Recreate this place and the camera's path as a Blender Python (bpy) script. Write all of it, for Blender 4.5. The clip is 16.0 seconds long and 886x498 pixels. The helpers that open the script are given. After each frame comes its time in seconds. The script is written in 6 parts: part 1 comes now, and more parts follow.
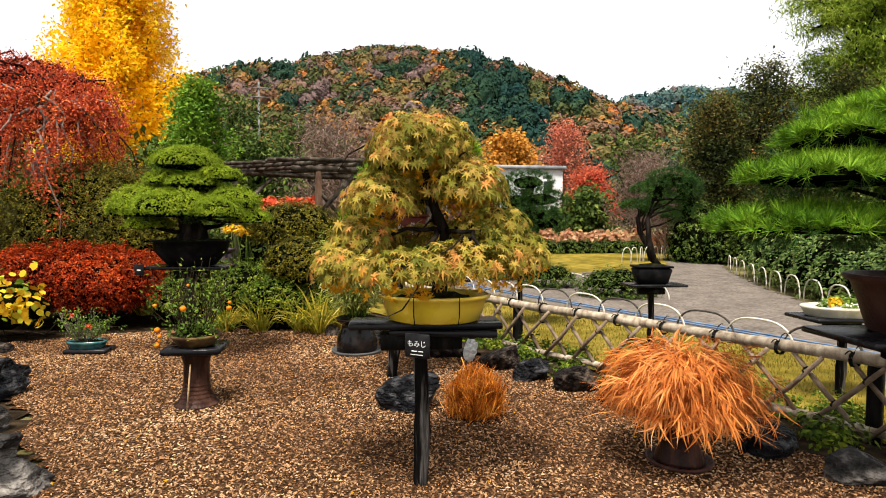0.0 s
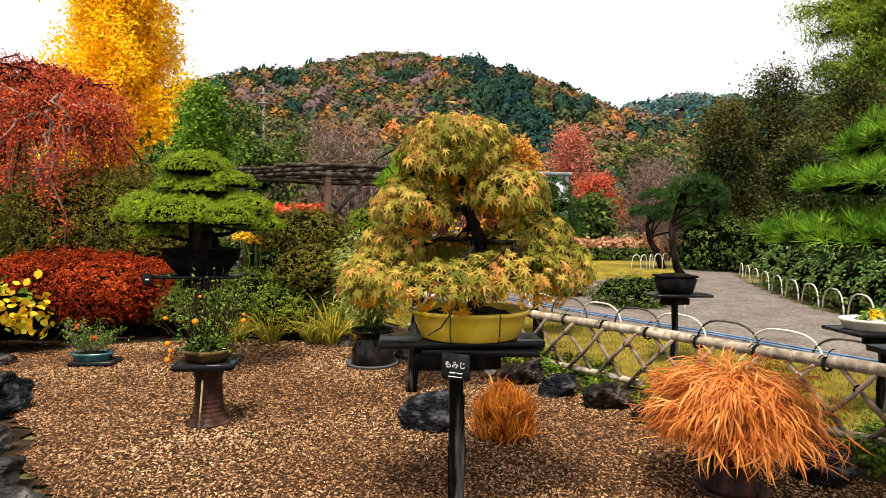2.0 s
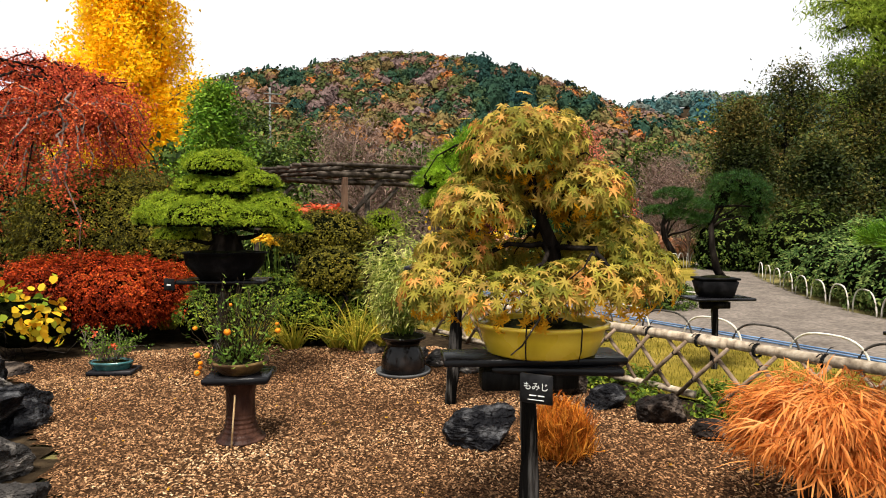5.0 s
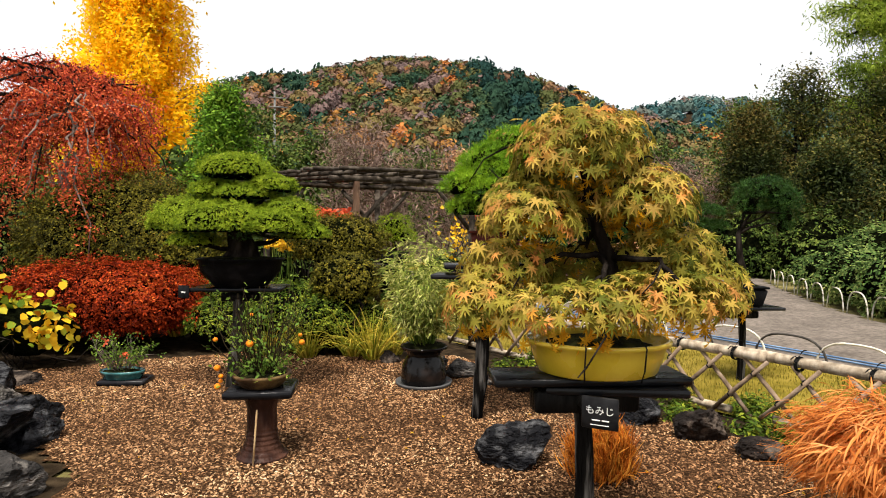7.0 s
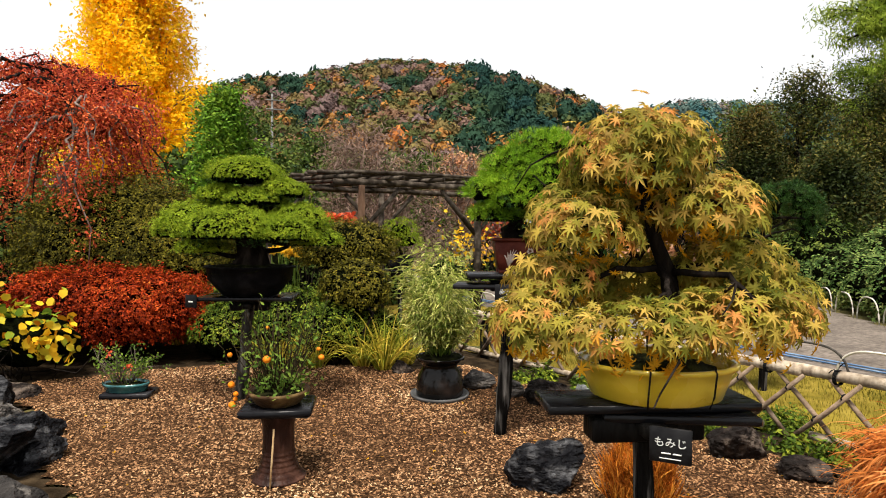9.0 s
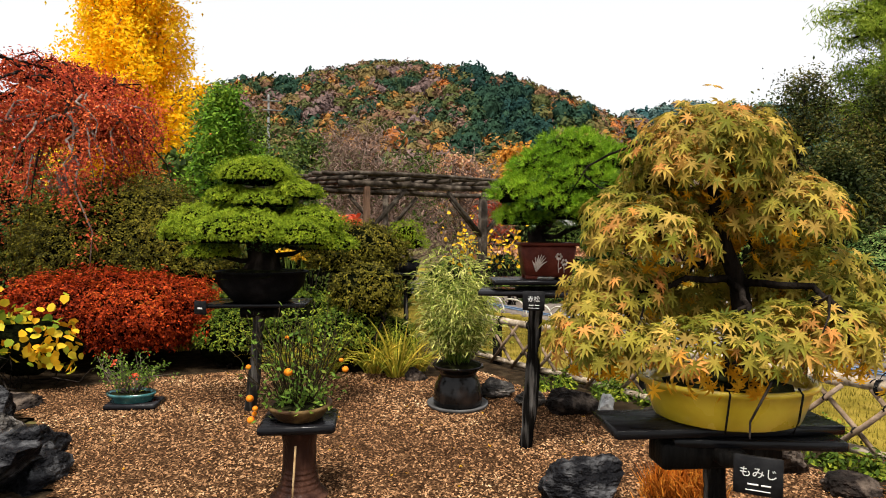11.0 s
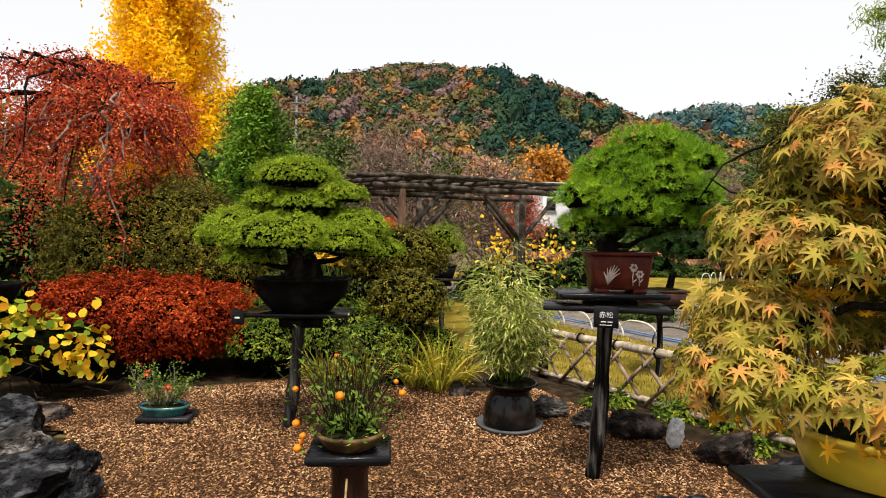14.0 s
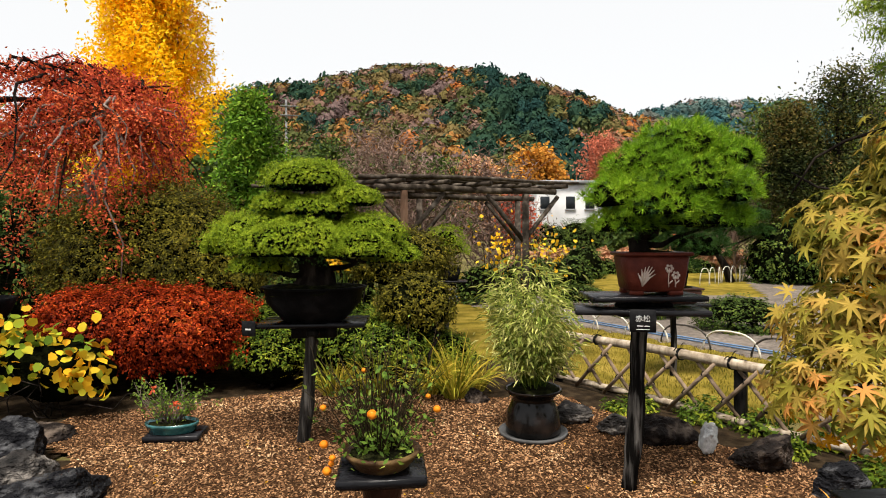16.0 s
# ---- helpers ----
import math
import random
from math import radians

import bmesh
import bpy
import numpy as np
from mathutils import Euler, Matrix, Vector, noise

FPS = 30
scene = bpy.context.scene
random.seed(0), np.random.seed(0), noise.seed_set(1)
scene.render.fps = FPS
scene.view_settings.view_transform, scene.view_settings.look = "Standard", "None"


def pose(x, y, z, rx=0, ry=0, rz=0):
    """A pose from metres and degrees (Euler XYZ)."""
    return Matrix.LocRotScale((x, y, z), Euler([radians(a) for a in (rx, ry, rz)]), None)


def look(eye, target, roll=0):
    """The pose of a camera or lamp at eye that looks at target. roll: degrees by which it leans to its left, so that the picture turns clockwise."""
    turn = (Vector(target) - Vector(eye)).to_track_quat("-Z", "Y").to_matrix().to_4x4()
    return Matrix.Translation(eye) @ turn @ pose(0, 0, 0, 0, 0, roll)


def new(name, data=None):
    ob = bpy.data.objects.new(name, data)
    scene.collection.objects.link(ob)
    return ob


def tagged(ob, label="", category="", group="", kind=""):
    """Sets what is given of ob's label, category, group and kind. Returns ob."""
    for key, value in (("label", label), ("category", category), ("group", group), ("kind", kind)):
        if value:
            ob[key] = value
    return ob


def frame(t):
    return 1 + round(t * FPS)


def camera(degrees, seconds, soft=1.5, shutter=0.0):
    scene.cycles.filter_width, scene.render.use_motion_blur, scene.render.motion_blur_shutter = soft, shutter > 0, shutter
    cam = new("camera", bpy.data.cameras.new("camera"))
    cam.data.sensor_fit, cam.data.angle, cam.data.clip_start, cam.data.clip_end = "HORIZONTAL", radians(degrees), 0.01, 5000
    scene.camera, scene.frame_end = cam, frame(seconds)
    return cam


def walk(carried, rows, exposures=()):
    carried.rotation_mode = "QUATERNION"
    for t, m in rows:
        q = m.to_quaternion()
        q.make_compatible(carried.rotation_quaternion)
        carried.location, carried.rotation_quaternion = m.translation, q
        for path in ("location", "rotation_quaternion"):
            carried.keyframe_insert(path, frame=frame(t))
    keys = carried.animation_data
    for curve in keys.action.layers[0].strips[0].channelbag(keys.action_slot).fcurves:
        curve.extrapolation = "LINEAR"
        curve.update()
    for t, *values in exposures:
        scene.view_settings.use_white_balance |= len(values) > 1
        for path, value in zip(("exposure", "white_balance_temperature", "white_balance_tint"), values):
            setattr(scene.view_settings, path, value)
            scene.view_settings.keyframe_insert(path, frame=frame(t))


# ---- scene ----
cam = camera(74.6, 16.0, soft=1.0)
PATH = [
    (0, (0.009, -0.009, 1.39), (0.004, 1.989, 1.297), 0.3),
    (0.5, (-0.037, 0.04, 1.395), (-0.045, 2.038, 1.304), 0.4),
    (1, (-0.079, 0.098, 1.393), (-0.087, 2.096, 1.311), 0.3),
    (1.5, (-0.117, 0.16, 1.4), (-0.128, 2.158, 1.325), 0.4),
    (2, (-0.16, 0.217, 1.406), (-0.174, 2.215, 1.334), 0.4),
    (2.5, (-0.202, 0.264, 1.41), (-0.223, 2.262, 1.336), 0.6),
    (3, (-0.243, 0.312, 1.407), (-0.273, 2.31, 1.33), 0.6),
    (3.5, (-0.294, 0.359, 1.412), (-0.326, 2.357, 1.33), 0.5),
    (4, (-0.347, 0.403, 1.416), (-0.374, 2.402, 1.338), 0.2),
    (6.5, (-0.601, 0.625, 1.441), (-0.635, 2.624, 1.373), 0.3),
    (7, (-0.647, 0.671, 1.443), (-0.683, 2.67, 1.384), 0.4),
    (7.5, (-0.69, 0.733, 1.447), (-0.719, 2.732, 1.389), 0.4),
    (8, (-0.737, 0.783, 1.46), (-0.77, 2.782, 1.411), 0.4),
    (10.5, (-0.997, 0.994, 1.493), (-1.0, 2.993, 1.441), 0.4),
    (11, (-1.044, 1.047, 1.498), (-1.05, 3.046, 1.452), 0.4),
    (11.5, (-1.085, 1.1, 1.498), (-1.097, 3.099, 1.45), 0.6),
    (12, (-1.129, 1.154, 1.503), (-1.151, 3.154, 1.456), 0.7),
    (12.5, (-1.169, 1.218, 1.504), (-1.211, 3.217, 1.46), 0.7),
    (13, (-1.205, 1.281, 1.518), (-1.262, 3.28, 1.481), 0.7),
    (13.5, (-1.24, 1.348, 1.521), (-1.316, 3.346, 1.486), 0.8),
    (14, (-1.281, 1.404, 1.525), (-1.367, 3.402, 1.487), 0.9),
    (14.5, (-1.323, 1.454, 1.53), (-1.412, 3.452, 1.486), 0.8),
    (15, (-1.379, 1.503, 1.532), (-1.462, 3.501, 1.485), 0.6),
    (15.5, (-1.435, 1.543, 1.538), (-1.503, 3.542, 1.491), 0.0),
    (16, (-1.489, 1.58, 1.546), (-1.546, 3.578, 1.509), -0.4),
]
walk(cam, [(t, look(eye, target, roll)) for t, eye, target, roll in PATH], [(0, 0.92), (4, 0.90), (8, 0.83), (12, 0.76), (16, 0.72)])

# ---- world, sun and exposure: a bright overcast day ----
world = bpy.data.worlds.new("overcast_sky")
scene.world = world
world.use_nodes = True
wn, wl = world.node_tree.nodes, world.node_tree.links
wn.clear()
sky = wn.new("ShaderNodeTexSky")
sky.sky_type, sky.sun_disc = "NISHITA", False
sky.sun_elevation, sky.sun_rotation = radians(52), radians(200)
grey = wn.new("ShaderNodeHueSaturation")
grey.inputs["Saturation"].default_value, grey.inputs["Value"].default_value = 0.12, 0.12
cloud = wn.new("ShaderNodeMix")
cloud.data_type = "RGBA"
cloud.inputs["Factor"].default_value = 0.8
cloud.inputs["B"].default_value = (1.10, 1.11, 1.12, 1)
back = wn.new("ShaderNodeBackground")
back.inputs["Strength"].default_value = 0.60
wout = wn.new("ShaderNodeOutputWorld")
wl.new(sky.outputs["Color"], grey.inputs["Color"])
wl.new(grey.outputs["Color"], cloud.inputs["A"])
wl.new(cloud.outputs["Result"], back.inputs["Color"])
wl.new(back.outputs["Background"], wout.inputs["Surface"])
sun = new("sun", bpy.data.lights.new("sun", "SUN"))
sun.data.energy, sun.data.angle, sun.data.color = 3.8, radians(15), (1.0, 0.93, 0.83)
sun.matrix_world = look((0, 0, 30), (3, 11, 0))


# ---- materials ----
def ramp_of(nt, colours, positions=None):
    r = nt.nodes.new("ShaderNodeValToRGB")
    n = len(colours)
    while len(r.color_ramp.elements) < n:
        r.color_ramp.elements.new(0.5)
    for i, c in enumerate(colours):
        r.color_ramp.elements[i].position = positions[i] if positions else i / max(1, n - 1)
        r.color_ramp.elements[i].color = (*c, 1)
    return r


def surface(name, colours, scale=8.0, rough=0.8, bump=0.3, fine=60.0, metal=0.0, stretch=(1, 1, 1), large=0.35, depth=0.02, spec=0.08, coat=0.0):
    """A solid surface: mottled colour at two scales, grain relief."""
    m = bpy.data.materials.new(name)
    m.use_nodes = True
    nt = m.node_tree
    b = nt.nodes["Principled BSDF"]
    tc = nt.nodes.new("ShaderNodeTexCoord")
    mp = nt.nodes.new("ShaderNodeMapping")
    mp.inputs["Scale"].default_value = stretch
    nt.links.new(tc.outputs["Object"], mp.inputs["Vector"])
    n1, n2, n3 = (nt.nodes.new("ShaderNodeTexNoise") for _ in range(3))
    for n, s, d in ((n1, scale, 6), (n2, scale * 0.17, 3), (n3, fine, 4)):
        n.inputs["Scale"].default_value, n.inputs["Detail"].default_value = s, d
        nt.links.new(mp.outputs["Vector"], n.inputs["Vector"])
    r = ramp_of(nt, colours, [0.28 + 0.44 * i / max(1, len(colours) - 1) for i in range(len(colours))])
    nt.links.new(n1.outputs["Fac"], r.inputs["Fac"])
    mr = nt.nodes.new("ShaderNodeMapRange")
    mr.inputs["From Min"].default_value, mr.inputs["From Max"].default_value = 0.3, 0.7
    mr.inputs["To Min"].default_value, mr.inputs["To Max"].default_value = 1 - large, 1 + large * 0.6
    nt.links.new(n2.outputs["Fac"], mr.inputs["Value"])
    mix = nt.nodes.new("ShaderNodeVectorMath")
    mix.operation = "SCALE"
    nt.links.new(r.outputs["Color"], mix.inputs[0])
    nt.links.new(mr.outputs["Result"], mix.inputs["Scale"])
    nt.links.new(mix.outputs["Vector"], b.inputs["Base Color"])
    b.inputs["Roughness"].default_value, b.inputs["Metallic"].default_value = rough, metal
    b.inputs["Specular IOR Level"].default_value = spec
    b.inputs["Coat Weight"].default_value = coat
    rr = nt.nodes.new("ShaderNodeMapRange")
    rr.inputs["To Min"].default_value, rr.inputs["To Max"].default_value = max(0.05, rough - 0.18), min(1, rough + 0.15)
    nt.links.new(n1.outputs["Fac"], rr.inputs["Value"])
    nt.links.new(rr.outputs["Result"], b.inputs["Roughness"])
    if bump:
        bp = nt.nodes.new("ShaderNodeBump")
        bp.inputs["Strength"].default_value, bp.inputs["Distance"].default_value = bump, depth
        nt.links.new(n3.outputs["Fac"], bp.inputs["Height"])
        nt.links.new(bp.outputs["Normal"], b.inputs["Normal"])
    return m


def leafy(name, colours, positions=None, patch=1.5, patchy=0.5, thin=0.3, rough=0.55, jitter=0.3, spec=0.06):
    """Leaves: each one its own tint, with drifts of colour through the crown, and some light shining through."""
    m = bpy.data.materials.new(name)
    m.use_nodes = True
    nt = m.node_tree
    b = nt.nodes["Principled BSDF"]
    geo = nt.nodes.new("ShaderNodeNewGeometry")
    tc = nt.nodes.new("ShaderNodeTexCoord")
    n = nt.nodes.new("ShaderNodeTexNoise")
    n.inputs["Scale"].default_value, n.inputs["Detail"].default_value = patch, 2
    nt.links.new(tc.outputs["Object"], n.inputs["Vector"])
    st = nt.nodes.new("ShaderNodeMapRange")
    st.inputs["From Min"].default_value, st.inputs["From Max"].default_value = 0.3, 0.7
    nt.links.new(n.outputs["Fac"], st.inputs["Value"])
    mx = nt.nodes.new("ShaderNodeMix")
    mx.inputs["Factor"].default_value = patchy
    nt.links.new(geo.outputs["Random Per Island"], mx.inputs["A"])
    nt.links.new(st.outputs["Result"], mx.inputs["B"])
    r = ramp_of(nt, colours, positions)
    nt.links.new(mx.outputs["Result"], r.inputs["Fac"])
    hs = nt.nodes.new("ShaderNodeHueSaturation")
    mul = nt.nodes.new("ShaderNodeMath")
    mul.operation = "MULTIPLY"
    mul.inputs[1].default_value = 37.7
    fr = nt.nodes.new("ShaderNodeMath")
    fr.operation = "FRACT"
    nt.links.new(geo.outputs["Random Per Island"], mul.inputs[0])
    nt.links.new(mul.outputs[0], fr.inputs[0])
    mr = nt.nodes.new("ShaderNodeMapRange")
    mr.inputs["To Min"].default_value, mr.inputs["To Max"].default_value = 1 - jitter, 1 + jitter
    nt.links.new(fr.outputs[0], mr.inputs["Value"])
    nt.links.new(mr.outputs["Result"], hs.inputs["Value"])
    nt.links.new(r.outputs["Color"], hs.inputs["Color"])
    nt.links.new(hs.outputs["Color"], b.inputs["Base Color"])
    b.inputs["Roughness"].default_value = rough
    b.inputs["Specular IOR Level"].default_value = spec
    if thin:
        tr = nt.nodes.new("ShaderNodeBsdfTranslucent")
        nt.links.new(hs.outputs["Color"], tr.inputs["Color"])
        ms = nt.nodes.new("ShaderNodeMixShader")
        ms.inputs["Fac"].default_value = thin
        nt.links.new(b.outputs["BSDF"], ms.inputs[1])
        nt.links.new(tr.outputs["BSDF"], ms.inputs[2])
        nt.links.new(ms.outputs["Shader"], nt.nodes["Material Output"].inputs["Surface"])
    return m


GRAVEL = surface("gravel_bed", [(0.008, 0.004, 0.002), (0.055, 0.027, 0.013), (0.19, 0.105, 0.05)], 60, 0.9, 1.0, 80, large=0.45, depth=0.03, spec=0.02)
CHIP = leafy("gravel_chips", [(0.022, 0.010, 0.006), (0.16, 0.080, 0.038), (0.40, 0.22, 0.108), (0.75, 0.56, 0.34)], [0, 0.34, 0.72, 1], 0.9, 0.4, 0, 0.75, jitter=0.45, spec=0.02)
# Dark soil, its colour lowered further to stand for shade below hedges.
SOIL = surface("soil", [(0.010, 0.007, 0.004), (0.028, 0.019, 0.011), (0.06, 0.042, 0.024)], 9, 0.95, 0.8, 40, spec=0.02)
EARTH = surface("ground_grass_and_earth", [(0.05, 0.055, 0.02), (0.12, 0.10, 0.035), (0.2, 0.17, 0.06)], 2.5, 0.95, 0.8, 30)
LAWN = surface("autumn_lawn", [(0.10, 0.082, 0.011), (0.20, 0.15, 0.022), (0.30, 0.22, 0.045)], 3.0, 0.95, 0.9, 60, large=0.4, spec=0.02)
BLADES = leafy("lawn_blades", [(0.05, 0.07, 0.008), (0.19, 0.15, 0.023), (0.33, 0.24, 0.055)], None, 0.8, 0.5, 0.15)
ASPHALT = surface("asphalt", [(0.08, 0.066, 0.055), (0.15, 0.125, 0.105), (0.21, 0.178, 0.15)], 14, 0.85, 0.5, 160, large=0.3, depth=0.006)
CONCRETE = surface("pale_concrete", [(0.12, 0.10, 0.075), (0.22, 0.18, 0.135), (0.32, 0.27, 0.2)], 5, 0.9, 0.4, 60)
ROCK = surface("dark_garden_rock", [(0.002, 0.002, 0.003), (0.010, 0.010, 0.012), (0.12, 0.12, 0.125)], 9, 0.5, 1.0, 26, stretch=(1, 1, 1.8), depth=0.06)
ROCKBROWN = surface("brown_garden_rock", [(0.003, 0.0025, 0.002), (0.018, 0.013, 0.011), (0.15, 0.115, 0.09)], 8, 0.7, 1.0, 28, depth=0.05)
ROCKWHITE = surface("white_garden_rock", [(0.2, 0.2, 0.2), (0.5, 0.5, 0.49), (0.66, 0.65, 0.62)], 7, 0.7, 0.8, 30, depth=0.03)
ROCKGREY = surface("grey_garden_rock", [(0.006, 0.006, 0.006), (0.05, 0.045, 0.042), (0.38, 0.34, 0.30)], 6, 0.75, 1.0, 24, stretch=(1, 1, 2), depth=0.06)
DARKWOOD = surface("charred_wood", [(0.003, 0.003, 0.003), (0.008, 0.0075, 0.007), (0.022, 0.02, 0.018)], 14, 0.5, 0.8, 50, stretch=(1, 1, 0.15), depth=0.02, spec=0.03)
POSTWOOD = surface("weathered_post", [(0.002, 0.002, 0.002), (0.010, 0.009, 0.008), (0.20, 0.185, 0.17)], 24, 0.85, 1.0, 60, stretch=(1, 1, 0.09), depth=0.05, spec=0.02)
GREYPOST = surface("grey_weathered_post", [(0.006, 0.005, 0.005), (0.05, 0.045, 0.04), (0.26, 0.24, 0.21)], 24, 0.85, 1.0, 60, stretch=(1, 1, 0.09), depth=0.05, spec=0.02)
WETBOARD = surface("wet_black_board", [(0.004, 0.004, 0.005), (0.009, 0.009, 0.011), (0.025, 0.024, 0.026)], 9, 0.28, 0.35, 50, stretch=(0.2, 1, 1), spec=0.16, depth=0.008)
BAMBOO = surface("old_bamboo", [(0.16, 0.12, 0.085), (0.36, 0.29, 0.21), (0.55, 0.47, 0.37)], 7, 0.7, 0.4, 40, stretch=(3, 3, 0.6))
LATTICE = surface("brown_bamboo_slat", [(0.09, 0.06, 0.04), (0.22, 0.155, 0.105), (0.36, 0.27, 0.2)], 9, 0.75, 0.4, 40)
CORD = surface("black_cord", [(0.006, 0.006, 0.006), (0.015, 0.015, 0.015), (0.03, 0.03, 0.03)], 90, 0.9, 0.6, 200, spec=0.02)
LOG = surface("pergola_log", [(0.02, 0.016, 0.012), (0.055, 0.044, 0.035), (0.15, 0.125, 0.10)], 9, 0.85, 0.5, 40, depth=0.012, spec=0.02)
LOGRED = surface("pergola_post_wood", [(0.06, 0.035, 0.022), (0.14, 0.08, 0.05), (0.22, 0.14, 0.09)], 8, 0.8, 0.6, 30, stretch=(1, 1, 0.2))
YELLOWGLAZE = surface("yellow_glaze", [(0.42, 0.30, 0.015), (0.60, 0.44, 0.03), (0.68, 0.52, 0.06)], 5, 0.28, 0.1, 30, spec=0.5, coat=0.4, large=0.15)
BLACKGLAZE = surface("black_glaze", [(0.003, 0.0025, 0.0025), (0.007, 0.006, 0.0055), (0.03, 0.02, 0.016)], 5, 0.18, 0.12, 40, spec=0.22, depth=0.004)
BLACKPOT = surface("black_clay", [(0.002, 0.002, 0.002), (0.005, 0.005, 0.0055), (0.014, 0.013, 0.014)], 9, 0.6, 0.3, 60, spec=0.03)
BROWNPOT = surface("brown_clay", [(0.035, 0.015, 0.012), (0.06, 0.028, 0.022), (0.095, 0.05, 0.04)], 6, 0.5, 0.3, 60)
REDPOT = surface("red_brown_clay", [(0.05, 0.011, 0.007), (0.085, 0.018, 0.011), (0.13, 0.032, 0.02)], 8, 0.45, 0.25, 60)
RELIEF = surface("pale_relief", [(0.35, 0.28, 0.24), (0.5, 0.42, 0.37), (0.6, 0.52, 0.46)], 9, 0.7, 0.2, 60)
RUSTPOT = surface("rust_brown_pipe", [(0.008, 0.004, 0.003), (0.03, 0.012, 0.008), (0.11, 0.05, 0.032)], 9, 0.45, 0.5, 40, stretch=(1, 1, 0.35), spec=0.12)
RUSTRIM = surface("brown_bowl_clay", [(0.02, 0.010, 0.006), (0.055, 0.030, 0.014), (0.20, 0.13, 0.05)], 7, 0.5, 0.3, 60)
TEAL = surface("teal_glaze", [(0.008, 0.04, 0.045), (0.018, 0.09, 0.095), (0.05, 0.19, 0.185)], 7, 0.25, 0.1, 40, spec=0.5, coat=0.4)
WHITEGLAZE = surface("cream_glaze", [(0.5, 0.46, 0.36), (0.66, 0.62, 0.5), (0.74, 0.7, 0.6)], 6, 0.3, 0.1, 40, spec=0.5)
PURPLEBOX = surface("plum_plastic_box", [(0.05, 0.036, 0.045), (0.075, 0.056, 0.068), (0.10, 0.08, 0.095)], 5, 0.55, 0.15, 50)
SIGNBLACK = surface("black_sign", [(0.008, 0.008, 0.009), (0.014, 0.014, 0.015), (0.025, 0.025, 0.026)], 20, 0.4, 0.1, 60, spec=0.05)
SIGNWHITE = surface("white_lettering", [(0.6, 0.6, 0.58), (0.72, 0.72, 0.7), (0.8, 0.8, 0.78)], 20, 0.7, 0.0)
HOOP = surface("pale_split_bamboo", [(0.42, 0.38, 0.30), (0.62, 0.58, 0.50), (0.74, 0.71, 0.64)], 10, 0.6, 0.2, 60)
HOOPDARK = surface("dark_split_bamboo", [(0.02, 0.018, 0.015), (0.05, 0.045, 0.04), (0.1, 0.09, 0.08)], 10, 0.7, 0.2, 60)
HOSE = surface("blue_hose", [(0.06, 0.12, 0.22), (0.12, 0.20, 0.34), (0.2, 0.3, 0.42)], 6, 0.5, 0.1, 60)
BARK = surface("dark_bark", [(0.004, 0.003, 0.003), (0.014, 0.011, 0.009), (0.045, 0.036, 0.03)], 14, 0.9, 1.0, 40, stretch=(1, 1, 0.3), depth=0.03, spec=0.02)
BARKGREY = surface("grey_bark", [(0.05, 0.036, 0.03), (0.17, 0.125, 0.105), (0.36, 0.29, 0.25)], 9, 0.9, 1.0, 30, stretch=(1, 1, 0.4), depth=0.03)
MOSS = surface("moss_and_soil", [(0.004, 0.004, 0.003), (0.014, 0.015, 0.006), (0.045, 0.048, 0.015)], 18, 0.95, 1.0, 70, spec=0.02)
PLASTER = surface("white_plaster", [(0.6, 0.6, 0.6), (0.72, 0.72, 0.72), (0.8, 0.8, 0.8)], 0.8, 0.85, 0.1, 20)
SLATE = surface("grey_roofing", [(0.2, 0.21, 0.22), (0.3, 0.31, 0.32), (0.4, 0.41, 0.42)], 2, 0.6, 0.2, 20)
GLASS = surface("dark_window_glass", [(0.02, 0.025, 0.03), (0.03, 0.035, 0.04), (0.05, 0.055, 0.06)], 2, 0.1, 0)
STEMBROWN = surface("brown_twig", [(0.012, 0.009, 0.005), (0.035, 0.026, 0.014), (0.07, 0.055, 0.03)], 30, 0.8, 0.2, 60, spec=0.02)
SAUCER = surface("grey_plastic", [(0.05, 0.05, 0.05), (0.09, 0.09, 0.09), (0.14, 0.14, 0.14)], 4, 0.5, 0.1, 30)
POLE = surface("grey_concrete_pole", [(0.10, 0.10, 0.10), (0.17, 0.17, 0.165), (0.24, 0.24, 0.23)], 2, 0.8, 0.2, 20)
FRUIT = surface("orange_fruit", [(0.62, 0.13, 0.008), (0.75, 0.2, 0.012), (0.85, 0.3, 0.02)], 20, 0.35, 0.1, 80, large=0.1)
CANE = surface("bamboo_stake", [(0.25, 0.15, 0.07), (0.42, 0.28, 0.14), (0.5, 0.36, 0.2)], 10, 0.7, 0.2, 60)
# Colours of the core lumps: the shade inside foliage painted near black.
CORE = surface("painted_inner_shade", [(0.0015, 0.002, 0.001), (0.004, 0.005, 0.002), (0.010, 0.011, 0.004)], 14, 0.95, 1.0, 40, depth=0.06, spec=0.0)
CORERED = surface("painted_red_inner_shade", [(0.006, 0.002, 0.001), (0.014, 0.004, 0.002), (0.03, 0.009, 0.004)], 14, 0.95, 1.0, 40, depth=0.06, spec=0.0)

MOMIJI = leafy("turning_maple_leaf", [(0.035, 0.06, 0.008), (0.14, 0.14, 0.016), (0.30, 0.245, 0.035), (0.43, 0.275, 0.06), (0.58, 0.22, 0.058), (0.66, 0.34, 0.04)], [0, 0.22, 0.5, 0.74, 0.9, 1], 4.0, 0.45, 0.3, 0.5, jitter=0.4)
GOLDLEAF = leafy("golden_inner_maple_leaf", [(0.5, 0.22, 0.01), (0.66, 0.34, 0.015), (0.55, 0.36, 0.04)], None, 4, 0.5, 0.45)
GOYO = leafy("bright_pine_needle", [(0.05, 0.10, 0.006), (0.21, 0.30, 0.015), (0.46, 0.51, 0.038)], None, 9, 0.4, 0.12, 0.5, jitter=0.4)
